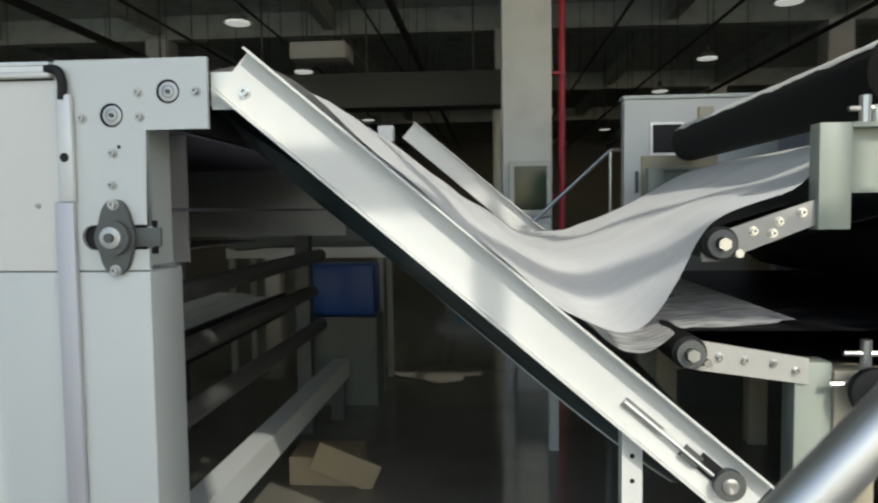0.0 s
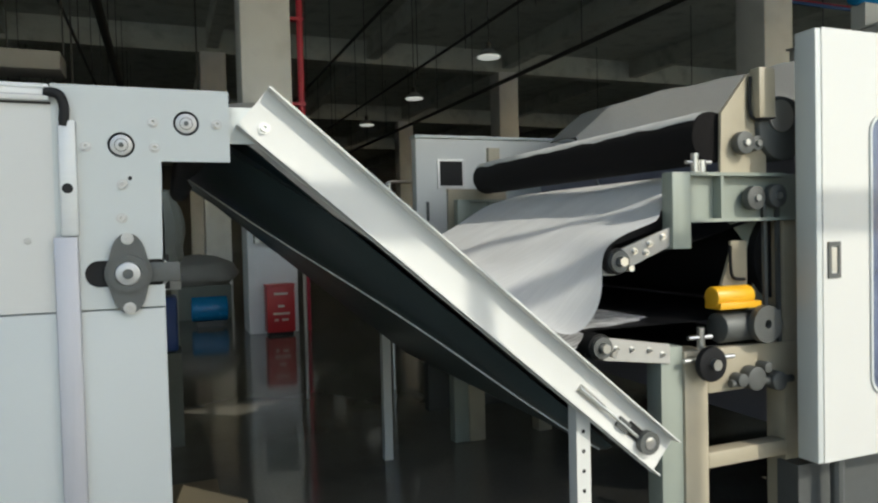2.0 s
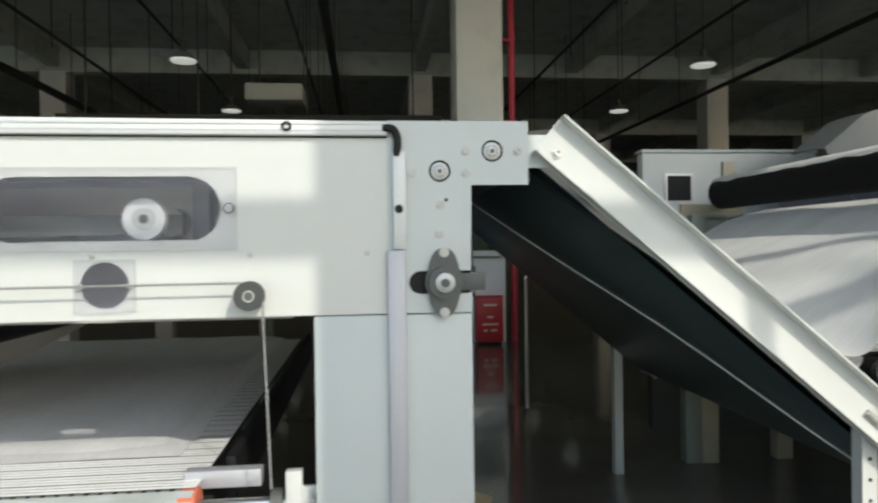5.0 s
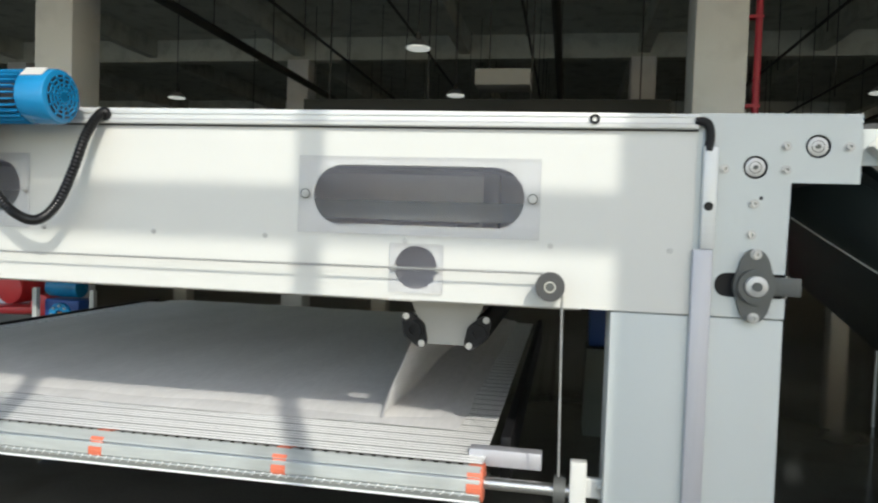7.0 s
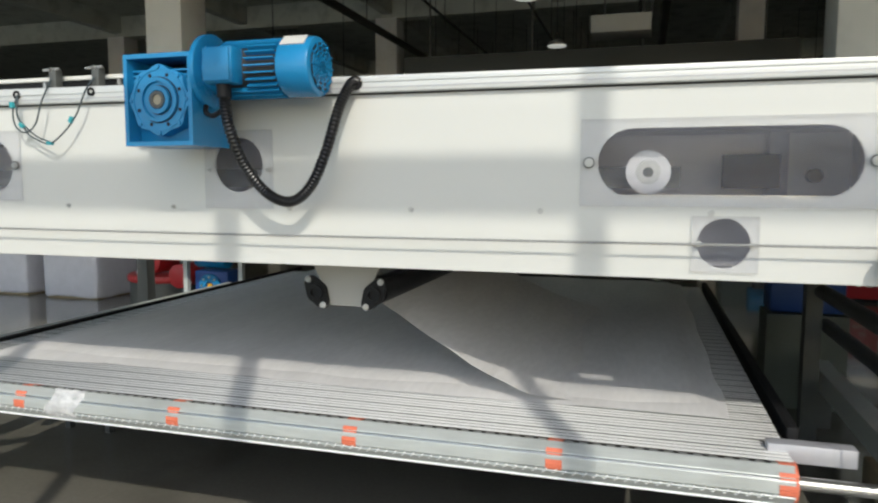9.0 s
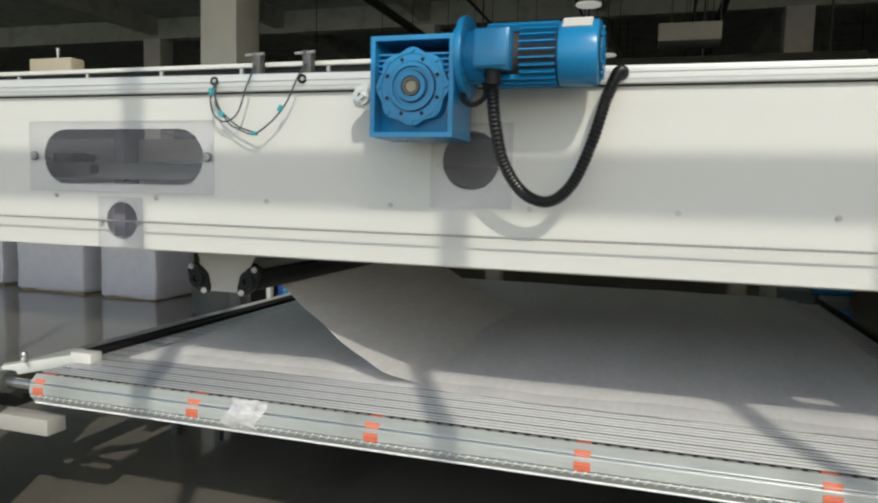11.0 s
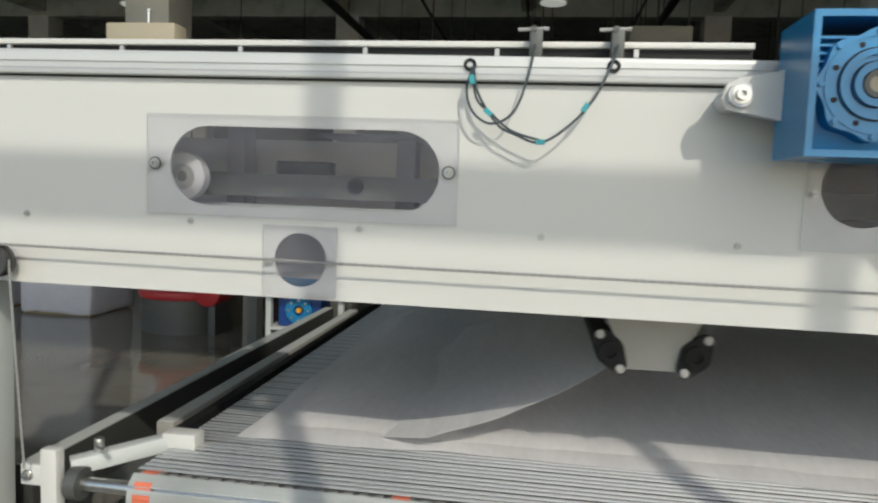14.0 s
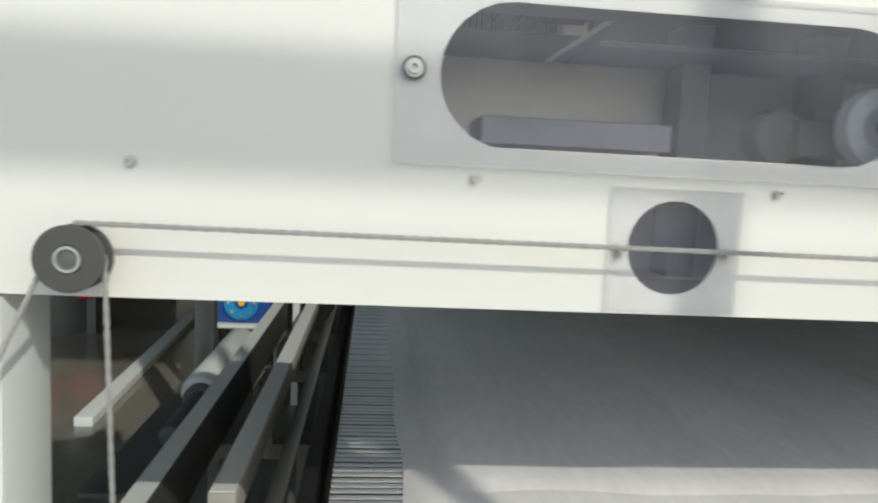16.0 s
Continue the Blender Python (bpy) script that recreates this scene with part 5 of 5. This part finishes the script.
part("upper_apron_return", sheet(mesh(), 8, 3, lambda u, v: Vector((1.6 - 0.955 * u, 2.34 + 2.26 * v, 1.50 - 0.24 * u))), M_BLACK, deliv)
part("lower_apron", sheet(mesh(), 8, 3, lambda u, v: Vector((1.9 - 1.347 * u, 2.34 + 2.26 * v, 1.02))), M_BLACK, deliv)
part("lower_apron_return", sheet(mesh(), 8, 3, lambda u, v: Vector((1.9 - 1.347 * u, 2.34 + 2.26 * v, 0.86 + 0.05 * u))), M_BLACK, deliv)
part("doffer", rod(mesh(), (1.75, 2.36, 1.30), (1.75, 4.6, 1.30), 0.24, 32), M_BLACK, deliv, "dark doffer cylinder")
big = part("press_roller", rod(mesh(), (1.24, 2.33, 1.855), (1.24, 4.72, 1.855), 0.118, 32, bevel=0.01), M_DARKROLL, deliv, "big dark fuzzy press roller")
# the pale arc is lint plus the light it catches along the top
part("lint", sheet(mesh(), 10, 60, lambda u, v: Vector((1.24 + (0.1235 + 0.004 * noise.noise(Vector((u * 4, v * 40, 1)))) * math.cos(radians(92 + 50 * u + 10 * noise.noise(Vector((v * 14, 2, 0))))), 2.335 + 2.38 * v, 1.855 + (0.1235 + 0.004 * noise.noise(Vector((u * 4, v * 40, 1)))) * math.sin(radians(92 + 50 * u + 10 * noise.noise(Vector((v * 14, 2, 0)))))))), M_FUZZ, big, "pale lint on the roller")
part("roller_shaft", rod(mesh(), (1.24, 2.43, 1.855), (1.24, 4.85, 1.855), 0.03, 14), M_STEEL, deliv)
for k, (x, z) in enumerate(((1.10, 1.69), (1.14, 1.69))):
    part("clamp_screw", rod(mesh(), (x, 2.29, z), (x, 2.29, z + 0.085 - 0.03 * k), 0.018, 8), M_STEEL, deliv)
part("clamp_bar", rod(mesh(), (1.05, 2.29, 1.735), (1.19, 2.29, 1.735), 0.009, 8), M_STEEL, deliv)
part("fin_plate", plate(mesh(), [(1.255, 1.692), (1.53, 1.692), (1.52, 2.166), (1.42, 2.146), (1.262, 1.962)], [], 2.30, 2.315), M_CREAM, deliv, "tall cream bracket plate", 0)
part("fin_edge", box(mesh(), 1.43, 1.525, 2.24, 2.299, 1.94, 2.166, 0.003), M_CREAM, deliv)
part("fin_cable", tube(mesh(), smooth_path([(1.42, 2.285, 2.13), (1.42, 2.285, 1.96), (1.47, 2.25, 1.935), (1.53, 2.25, 1.945)], 6), 0.008, 8), M_BLACK, deliv)
for x, z, r, y in ((1.36, 1.825, 0.052, 2.25), (1.44, 1.825, 0.035, 2.26), (1.42, 1.575, 0.055, 2.25), (1.55, 1.585, 0.055, 2.25)):
    w = part("sprocket", rod(mesh(), (x, y, z), (x, y + 0.04, z), r, 20, bevel=0.004), M_IRON, deliv, "dark oily sprocket")
    part("sprocket_nut", rod(mesh(), (x, y - 0.012, z), (x, y, z), 0.016, 6), M_STEEL, w)
part("drum_end", rod(mesh(), (1.61, 2.27, 1.90), (1.61, 2.60, 1.90), 0.15, 36, bevel=0.012), M_IRON, deliv, "dark drum end")
arc = [(1.22 + 0.33 * math.cos(radians(a)), 1.19 + 0.33 * math.sin(radians(a))) for a in range(-48, 57, 8)]
part("drum_plate", plate(mesh(), arc + [(1.40, 1.468), (1.80, 1.468), (1.80, 0.92), (1.45, 0.92)], [], 2.405, 2.413), M_SAGE, deliv, "sage grey plate cut round the drum", 0)
# added chrome disc paints the highlight on the dark drum
part("drum_glint", rod(mesh(), (1.585, 2.258, 1.955), (1.585, 2.269, 1.955), 0.075, 24, bevel=0.004), M_CHROME, deliv, "bright disc for the drum's highlight")
for x, y in ((1.50, 2.29), (1.58, 2.29)):
    part("drive_chain", bar(mesh(), (x, y, 1.60), (x + 0.01, y, 0.70), 0.014, 0.022), M_IRON, deliv, "dark drive chain", 0)
part("guard", rod(mesh(), (1.19, 2.30, 1.13), (1.41, 2.30, 1.13), 0.048, 20, bevel=0.012), M_YELLOW, deliv, "yellow coupling guard")
part("guard_skirt", box(mesh(), 1.20, 1.44, 2.25, 2.35, 1.075, 1.105, 0.004), M_YELLOW, deliv)
part("guard_plate", plate(mesh(), [(1.30, 1.17), (1.455, 1.17), (1.455, 1.38), (1.36, 1.38), (1.36, 1.33)], [], 2.35, 2.365), M_CREAM, deliv, "cream bracket plate", 0)
part("guard_cable", tube(mesh(), smooth_path([(1.335, 2.33, 1.36), (1.345, 2.33, 1.22), (1.41, 2.32, 1.20)], 6), 0.008, 8), M_BLACK, deliv)
part("small_motor", rod(mesh(), (1.24, 2.32, 0.985), (1.50, 2.32, 0.985), 0.07, 24, bevel=0.008), M_IRON, deliv, "dark small drive motor")
part("pulley", ring(mesh(), (1.44, 2.23, 1.0), (0, 1, 0), 0.02, 0.085, 0.035), M_IRON, deliv, "grey belt pulley")
kb = part("hand_wheel", rod(mesh(), (1.11, 2.20, 0.848), (1.11, 2.235, 0.848), 0.078, 28, bevel=0.01), M_BLACK, deliv, "black hand wheel")
part("wheel_hub", rod(mesh(), (1.115, 2.18, 0.848), (1.115, 2.2, 0.848), 0.024, 12), M_STEEL, kb)
part("wheel_pin", rod(mesh(), (0.99, 2.25, 0.865), (1.27, 2.25, 0.865), 0.010, 8), M_STEEL, kb)
for x, z, r in ((1.30, 0.755, 0.03), (1.38, 0.755, 0.055), (1.52, 0.73, 0.045), (1.45, 0.80, 0.025)):
    part("gear", rod(mesh(), (x, 2.22, z), (x, 2.28, z), r, 14, bevel=0.004), M_IRON, deliv, "dark oily gear")
part("gear_shaft", rod(mesh(), (1.25, 2.25, 0.74), (1.62, 2.25, 0.73), 0.018, 10), M_IRON, deliv)
part("lower_clamp", rod(mesh(), (1.12, 2.29, 0.90), (1.12, 2.29, 1.0), 0.018, 8), M_STEEL, deliv)
part("clamp_arm", rod(mesh(), (1.05, 2.29, 0.955), (1.18, 2.29, 0.955), 0.010, 8), M_STEEL, deliv)

# far side housing
t = thing("control_housing", (1.5, 5.8, 0), "white far-side machine housing with a small dark screen", "cabinet")
part("housing", box(mesh(), 0.98, 2.6, 5.6, 5.72, 0.35, 2.28, 0.01), M_PANEL, t)
part("top_edge", box(mesh(), 0.97, 2.61, 5.58, 5.74, 2.281, 2.31, 0.004), M_FRAME, t)
part("screen", box(mesh(), 1.20, 1.42, 5.59, 5.599, 1.86, 2.08), M_BLACK, t, "small dark screen", 0)
part("screen_frame", plate(mesh(), loop_rect(1.18, 1.44, 1.84, 2.10), [loop_rect(1.20, 1.42, 1.86, 2.08)], 5.585, 5.599), M_CHROME, t, smooth=0)
part("handle", box(mesh(), 1.07, 1.09, 5.58, 5.599, 1.55, 1.72), M_IRON, t, smooth=0)
part("base", box(mesh(), 1.05, 2.55, 5.61, 5.71, 0, 0.35), M_IRON, t, smooth=0)
part("far_fin", box(mesh(), 1.36, 1.46, 4.92, 4.96, 1.7, 2.12), M_CREAM, deliv, smooth=0)
part("far_board", box(mesh(), 0.95, 1.45, 4.80, 4.83, 1.35, 1.78), M_CREAM, deliv, "cream far end board", 0)

# stair rail beyond
t = thing("stair_handrail", (0.7, 6.5, 0), "thin grey steel stair handrail", "handrail")
part("sloping_rail", rod(mesh(), (0.15, 6.6, 1.15), (1.05, 6.6, 1.97), 0.018, 10), M_STEEL, t)
part("level_rail", rod(mesh(), (1.05, 6.6, 1.97), (1.6, 6.6, 1.97), 0.018, 10), M_STEEL, t)
for x, z in ((0.16, 1.15), (1.05, 1.97)):
    part("upright", rod(mesh(), (x, 6.6, 0), (x, 6.6, z), 0.018, 10), M_STEEL, t)

# chute feeder behind the card
t = thing("chute_feeder", (10, 6.4, 0), "tall pale grey chute feeder behind the card", "machine")
part("tower", box(mesh(), 7.2, 14.5, 5.6, 7.2, 0, 3.88, 0.02), M_LIGHTWALL, t)
part("roof_lip", box(mesh(), 7.17, 14.6, 5.57, 7.23, 3.881, 3.91, 0.008), M_LIGHTWALL, t)
for x in (8.6, 10.8):
    part("vent", box(mesh(), x, x + 0.9, 5.585, 5.599, 3.3, 3.65), M_PIPES, t, smooth=0)
t = thing("feeder_motor", (7.4, 6.2, 3.91), "blue electric motor on a stand on top of the feeder", "motor")
part("body", rod(mesh(), (7.2, 6.2, 4.34), (7.62, 6.2, 4.34), 0.125, 20, bevel=0.025), M_BLUE, t)
part("terminal_box", box(mesh(), 7.33, 7.5, 6.12, 6.28, 4.45, 4.53, 0.01), M_BLUE, t)
part("foot", box(mesh(), 7.27, 7.55, 6.1, 6.3, 3.911, 4.23), M_LIGHTWALL, t, smooth=0)

# leaning steel tube in the aisle
t = thing("aisle_tube_rail", (-0.2, 0.4, GROUND), "polished steel tube rail sloping down to the floor", "handrail")
part("tube", rod(mesh(), (-1.19, 0.38, GROUND), (0.77, 0.51, 1.90), 0.019, 20), M_CHROME, t)
part("foot_plate", box(mesh(), -1.27, -1.11, 0.31, 0.45, 0, GROUND + 0.008), M_STEEL, t, smooth=0)
part("upright", rod(mesh(), (0.77, 0.51, 0), (0.77, 0.51, 1.90), 0.019, 16), M_CHROME, t)

# ---- floor frame and goods beside the apron ----
t = thing("transfer_frame", (-6.2, 4.2, 0), "long dark steel rails with painted sunlit tops beside the apron", "frame")
for x, w, y0, z0, z1, mat in ((-6.29, 0.07, 2.25, 0.40, 0.596, M_PIPES), (-6.085, 0.075, 2.78, 0.50, 0.590, M_PLATE)):
    rl = part("rail", box(mesh(), x - w / 2, x + w / 2, y0, 5.64, z0, z1, 0.004), mat, t, "long steel rail")
    # pale strip paints the sunlit top of the rail
    part("rail_sunlit_top", box(mesh(), x - w / 2 + 0.004, x + w / 2 - 0.004, y0 + 0.01, 5.63, z1 + 0.0005, z1 + 0.004), M_FRAME, rl, "pale strip for the sunlit top", 0)
part("sloping_guard", sheet(mesh(), 2, 8, lambda u, v: Vector((-5.915 - 0.09 * u, 2.5 + 3.1 * v, 0.60 - 0.16 * u)), 0.003), M_PLATE, t, "grey sloping guard", 0)
for y in (3.6, 4.6, 5.5):
    part("cross_member", box(mesh(), -6.305, -5.92, y, y + 0.06, 0.34, 0.3995), M_IRON, t, smooth=0)
    part("guard_stay", box(mesh(), -5.985, -5.965, y, y + 0.05, 0.40, 0.465), M_IRON, t, smooth=0)
    part("rail_stay", box(mesh(), -6.105, -6.065, y, y + 0.05, 0.40, 0.4995), M_IRON, t, smooth=0)
    for x in (-6.285, -5.95):
        part("leg", box(mesh(), x - 0.02, x + 0.02, y, y + 0.05, 0, 0.3395), M_IRON, t, smooth=0)
part("tray", box(mesh(), -6.66, -6.32, 3.3, 5.4, 0.326, 0.339), M_IRON, t, "dark tray between the rails", 0)
fr = thing("floor_rail", (-7.5, 7.2, GROUND), "low pale steel rail lying on the floor", "rail")
part("rail", bar(mesh(), (-7.40, 5.2, GROUND + 0.03), (-7.58, 9.2, GROUND + 0.03), 0.11, 0.06, bevel=0.004), M_FRAME, fr)
t = thing("rail_motor", (-6.44, 4.1, 0.339), "pale grey drive motor lying beside the rails", "motor")
part("body", rod(mesh(), (-6.45, 3.60, 0.42), (-6.45, 4.10, 0.42), 0.045, 24, bevel=0.01), M_IRON, t)
part("head", rod(mesh(), (-6.46, 4.10, 0.43), (-6.46, 5.10, 0.43), 0.085, 24, bevel=0.02), M_FRAME, t, "pale motor head")
part("collar", ring(mesh(), (-6.45, 4.06, 0.42), (0, 1, 0), 0.044, 0.068, 0.05), M_IRON, t)
for y in (3.7, 4.6):
    part("cradle", box(mesh(), -6.51, -6.40, y, y + 0.08, 0.3395, 0.36 if y > 4 else 0.39), M_IRON, t, smooth=0)
t = thing("apron_drive", (-6.57, 5.75, 0), "deep blue gearbox with a yellow hub in a pale frame", "gearbox")
gb = part("gear_box", box(mesh(), -6.76, -6.38, 5.72, 5.98, 0.40, 0.69, 0.02), M_DEEPBLUE, t)
part("flange", ring(mesh(), (-6.57, 5.705, 0.545), (0, 1, 0), 0.045, 0.115, 0.03), M_BLUE, gb)
part("hub", rod(mesh(), (-6.57, 5.69, 0.545), (-6.57, 5.72, 0.545), 0.022, 14), M_YELLOW, gb, "yellow hub")
for k in range(8):
    a = math.pi * k / 4
    part("flange_bolt", rod(mesh(), (-6.57 + 0.085 * math.cos(a), 5.68, 0.545 + 0.085 * math.sin(a)), (-6.57 + 0.085 * math.cos(a), 5.69, 0.545 + 0.085 * math.sin(a)), 0.012, 6), M_STEEL, gb)
part("motor", rod(mesh(), (-6.80, 5.86, 0.80), (-6.45, 5.86, 0.80), 0.10, 20, bevel=0.015), M_BLUE, t, "blue drive motor")
part("seat_plate", box(mesh(), -6.84, -6.30, 5.66, 6.02, 0.375, 0.399, 0.004), M_FRAME, t)
for x in (-6.82, -6.32, -6.20):
    part("frame_post", box(mesh(), x - 0.022, x + 0.022, 5.66, 5.71, 0, 0.374 if x == -6.32 else 0.80), M_FRAME, t, smooth=0)
for x in (-6.80, -6.34):
    part("back_leg", box(mesh(), x - 0.022, x + 0.022, 5.95, 6.0, 0, 0.374), M_IRON, t, smooth=0)
t = thing("red_winder", (-8.4, 7.5, GROUND), "red machine with round guards on a dark drum", "machine")
part("drum", rod(mesh(), (-8.75, 7.9, 0), (-8.75, 7.9, 0.24), 0.50, 32), M_IRON, t, "dark steel drum")
part("top_plate", rod(mesh(), (-8.75, 7.9, 0.24), (-8.75, 7.9, 0.34), 0.53, 32, bevel=0.03), M_RED, t)
part("guard", rod(mesh(), (-8.72, 7.45, 0.55), (-8.72, 7.9, 0.55), 0.19, 24, bevel=0.03), M_RED, t)
part("small_guard", rod(mesh(), (-8.30, 7.5, 0.34), (-8.30, 7.9, 0.34), 0.16, 20, bevel=0.02), M_RED, t)
part("cowl", rod(mesh(), (-8.98, 7.75, 0.34), (-8.98, 7.75, 0.60), 0.15, 20, 0.05), M_FOIL, t, "pale cone")
part("bracket", box(mesh(), -8.30, -8.22, 7.55, 7.95, 0, 0.34), M_IRON, t, smooth=0)
for k, (x, y, w, d, h) in enumerate(((-10.6, 8.5, 1.0, 0.9, 1.5), (-9.45, 8.9, 0.55, 0.8, 1.4), (-12.1, 8.6, 1.3, 1.0, 1.6), (-13.9, 8.8, 1.3, 1.0, 1.3))):
    t = thing("wrapped_bale", (x, y, 0), "tall fibre bale wrapped in pale crinkled film", "bale", "wrapped bales")
    bm = box(mesh(), x - w / 2, x + w / 2, y - d / 2, y + d / 2, GROUND + 0.02, h, 0.05)
    bmesh.ops.subdivide_edges(bm, edges=bm.edges[:], cuts=5, use_grid_fill=True)
    for v in bm.verts:
        v.co += 0.03 * noise.noise_vector(v.co * 4)
    part("bale", bm, M_FOIL, t)
    part("base_sheet", box(mesh(), x - w / 2 + 0.04, x + w / 2 - 0.04, y - d / 2 + 0.04, y + d / 2 - 0.04, 0, GROUND + 0.02), M_CARD, t, smooth=0)

# goods seen under the incline
t = thing("cloth_heap", (-1.6, 6.1, GROUND), "grey-green wrapped cloth bale on a tall stand", "bale")
bm = box(mesh(), -2.4, -0.98, 5.9, 6.6, 1.10, 1.86, 0.12)
bmesh.ops.subdivide_edges(bm, edges=bm.edges[:], cuts=6, use_grid_fill=True)
for v in bm.verts:
    v.co += 0.08 * noise.noise_vector(Vector((v.co.x * 1.5, v.co.y * 1.5, v.co.z * 5)))
part("bale", bm, M_SACK, t)
part("stand_top", box(mesh(), -2.4, -0.98, 5.95, 6.55, 1.03, 1.12), M_FRAME, t, smooth=0)
for x in (-2.35, -1.03):
    for y in (5.97, 6.5):
        part("stand_leg", box(mesh(), x - 0.025, x + 0.025, y - 0.02, y + 0.02, 0, 1.03), M_SAGE, t, smooth=0)
t = thing("blue_crate", (-1.28, 5.8, GROUND), "blue plastic crate on a grey stand", "crate")
part("crate", box(mesh(), -1.54, -1.02, 5.55, 5.85, 0.58, 1.0, 0.02), M_DEEPBLUE, t)
part("stand", box(mesh(), -1.56, -1.0, 5.52, 5.88, 0, 0.57), M_SACK, t, smooth=0)
t = thing("cardboard_scrap", (-1.02, 4.0, GROUND), "open brown cardboard box lying on the floor", "box")
part("box", box(mesh(), -1.25, -0.85, 3.85, 4.15, 0, 0.02, 0.01), M_CARD, t)
part("flap", box(mesh(), -1.10, -0.72, 3.80, 3.83, -0.10, 0.06, 0.0, pose(0, 0, 0, 0, 25, 10)), M_CARD, t, smooth=0)
t = thing("blue_pump", (-0.4, 13.0, GROUND), "blue pump motor standing on the floor", "pump")
part("motor", rod(mesh(), (-0.69, 13.0, 0.16), (-0.07, 13.0, 0.16), 0.22, 20, bevel=0.03), M_BLUE, t)
part("foot", box(mesh(), -0.6, -0.15, 12.85, 13.15, 0, -0.05), M_IRON, t, smooth=0)
t = thing("covered_stack", (-0.35, 14.6, GROUND), "stack of goods under a crumpled grey-green sheet", "stack")
bm = mesh()
bmesh.ops.create_icosphere(bm, subdivisions=3, radius=0.62)
for v in bm.verts:
    v.co = Vector((v.co.x * 1.2, v.co.y, max(-0.25, v.co.z * 0.55))) + 0.10 * noise.noise_vector(v.co * 3)
    v.co += Vector((-0.45, 14.6, 0.72))
part("cover_sheet", bm, M_CLOTH, t)
part("pallet", box(mesh(), -1.0, 0.1, 14.1, 15.1, 0, 0.5), M_SACK, t, smooth=0)
t = thing("floor_conveyor_frame", (-0.75, 3.4, 0), "low pale steel beam running back under the incline", "frame")
part("beam", bar(mesh(), (-1.26, 2.45, 0.22), (-1.24, 5.3, 0.22), 0.12, 0.14), M_FRAME, t, smooth=0)
for y, x in ((2.7, -1.26), (5.1, -1.24)):
    part("foot", box(mesh(), x - 0.05, x + 0.05, y, y + 0.1, 0, 0.2), M_IRON, t, smooth=0)


# ---- what moves ----
def motions():
    track = [(0, -4.80), (1.0, -5.42), (1.4, -5.33), (6.5, -2.24), (6.85, -2.13), (7.0, -2.18), (7.5, -2.516), (8.0, -2.86), (8.5, -3.212), (9.0, -3.56), (10.0, -4.25),
             (11.0, -4.95), (11.5, -5.294), (11.8, -5.44), (12.05, -5.48), (12.5, -5.317), (13.0, -4.94), (13.5, -4.61), (14.0, -4.285), (14.5, -3.92), (15.25, -3.40), (16.0, -2.88)]
    half = [(0, -3.07), (1.0, -3.45), (6.85, -1.76), (7.5, -1.957), (8.0, -2.13), (8.5, -2.303), (9.0, -2.47), (11.6, -3.38), (12.05, -3.46), (12.5, -3.36), (14.0, -2.787), (14.5, -2.588), (15.0, -2.405), (15.5, -2.175), (16.0, -1.985)]
    walk(carrier, [(s, pose(x, 0, 0)) for s, x in half])
    # the web hangs behind the carriage and swings over when it turns back
    def between(rows, s):
        for (s0, a), (s1, b) in zip(rows, rows[1:]):
            if s0 <= s <= s1:
                return a + (b - a) * (s - s0) / (s1 - s0)
    beats = sorted({0.25 * k for k in range(65)} | {s for s, x in track})
    walk(carriage, [(s, pose(between(track, s), 0, 0)) for s in beats])
    swing = [(0, 27), (0.9, 28), (1.15, 55), (1.4, 90), (1.7, 125), (2.1, 150), (2.6, 153), (6.3, 153), (6.6, 146), (6.85, 124), (7.1, 98), (7.3, 86), (7.5, 75), (7.75, 52), (8.0, 36), (8.4, 28), (9.0, 27),
             (11.3, 34), (11.8, 42), (12.1, 58), (12.5, 92), (12.8, 125), (13.2, 148), (13.6, 153), (16.0, 153)]
    lean = [[] for k in BEND]
    nip = 1.085
    for s in beats:
        a = between(swing, s)
        turns = [radians(90 + (a - 90) * f) for f in BEND]
        x, z = between(track, s), nip + max(0.0, STRIP * sum(math.sin(r) for r in turns) - nip + 0.712)  # what is too long stays above the nip
        for k, r in enumerate(turns):
            lean[k].append((s, pose(x, 0, z, 0, math.degrees(r), 0)))
            x, z = x + STRIP * math.cos(r), z - STRIP * math.sin(r)
    for strip, rows in zip(flap, lean):
        walk(strip, rows)


motions()
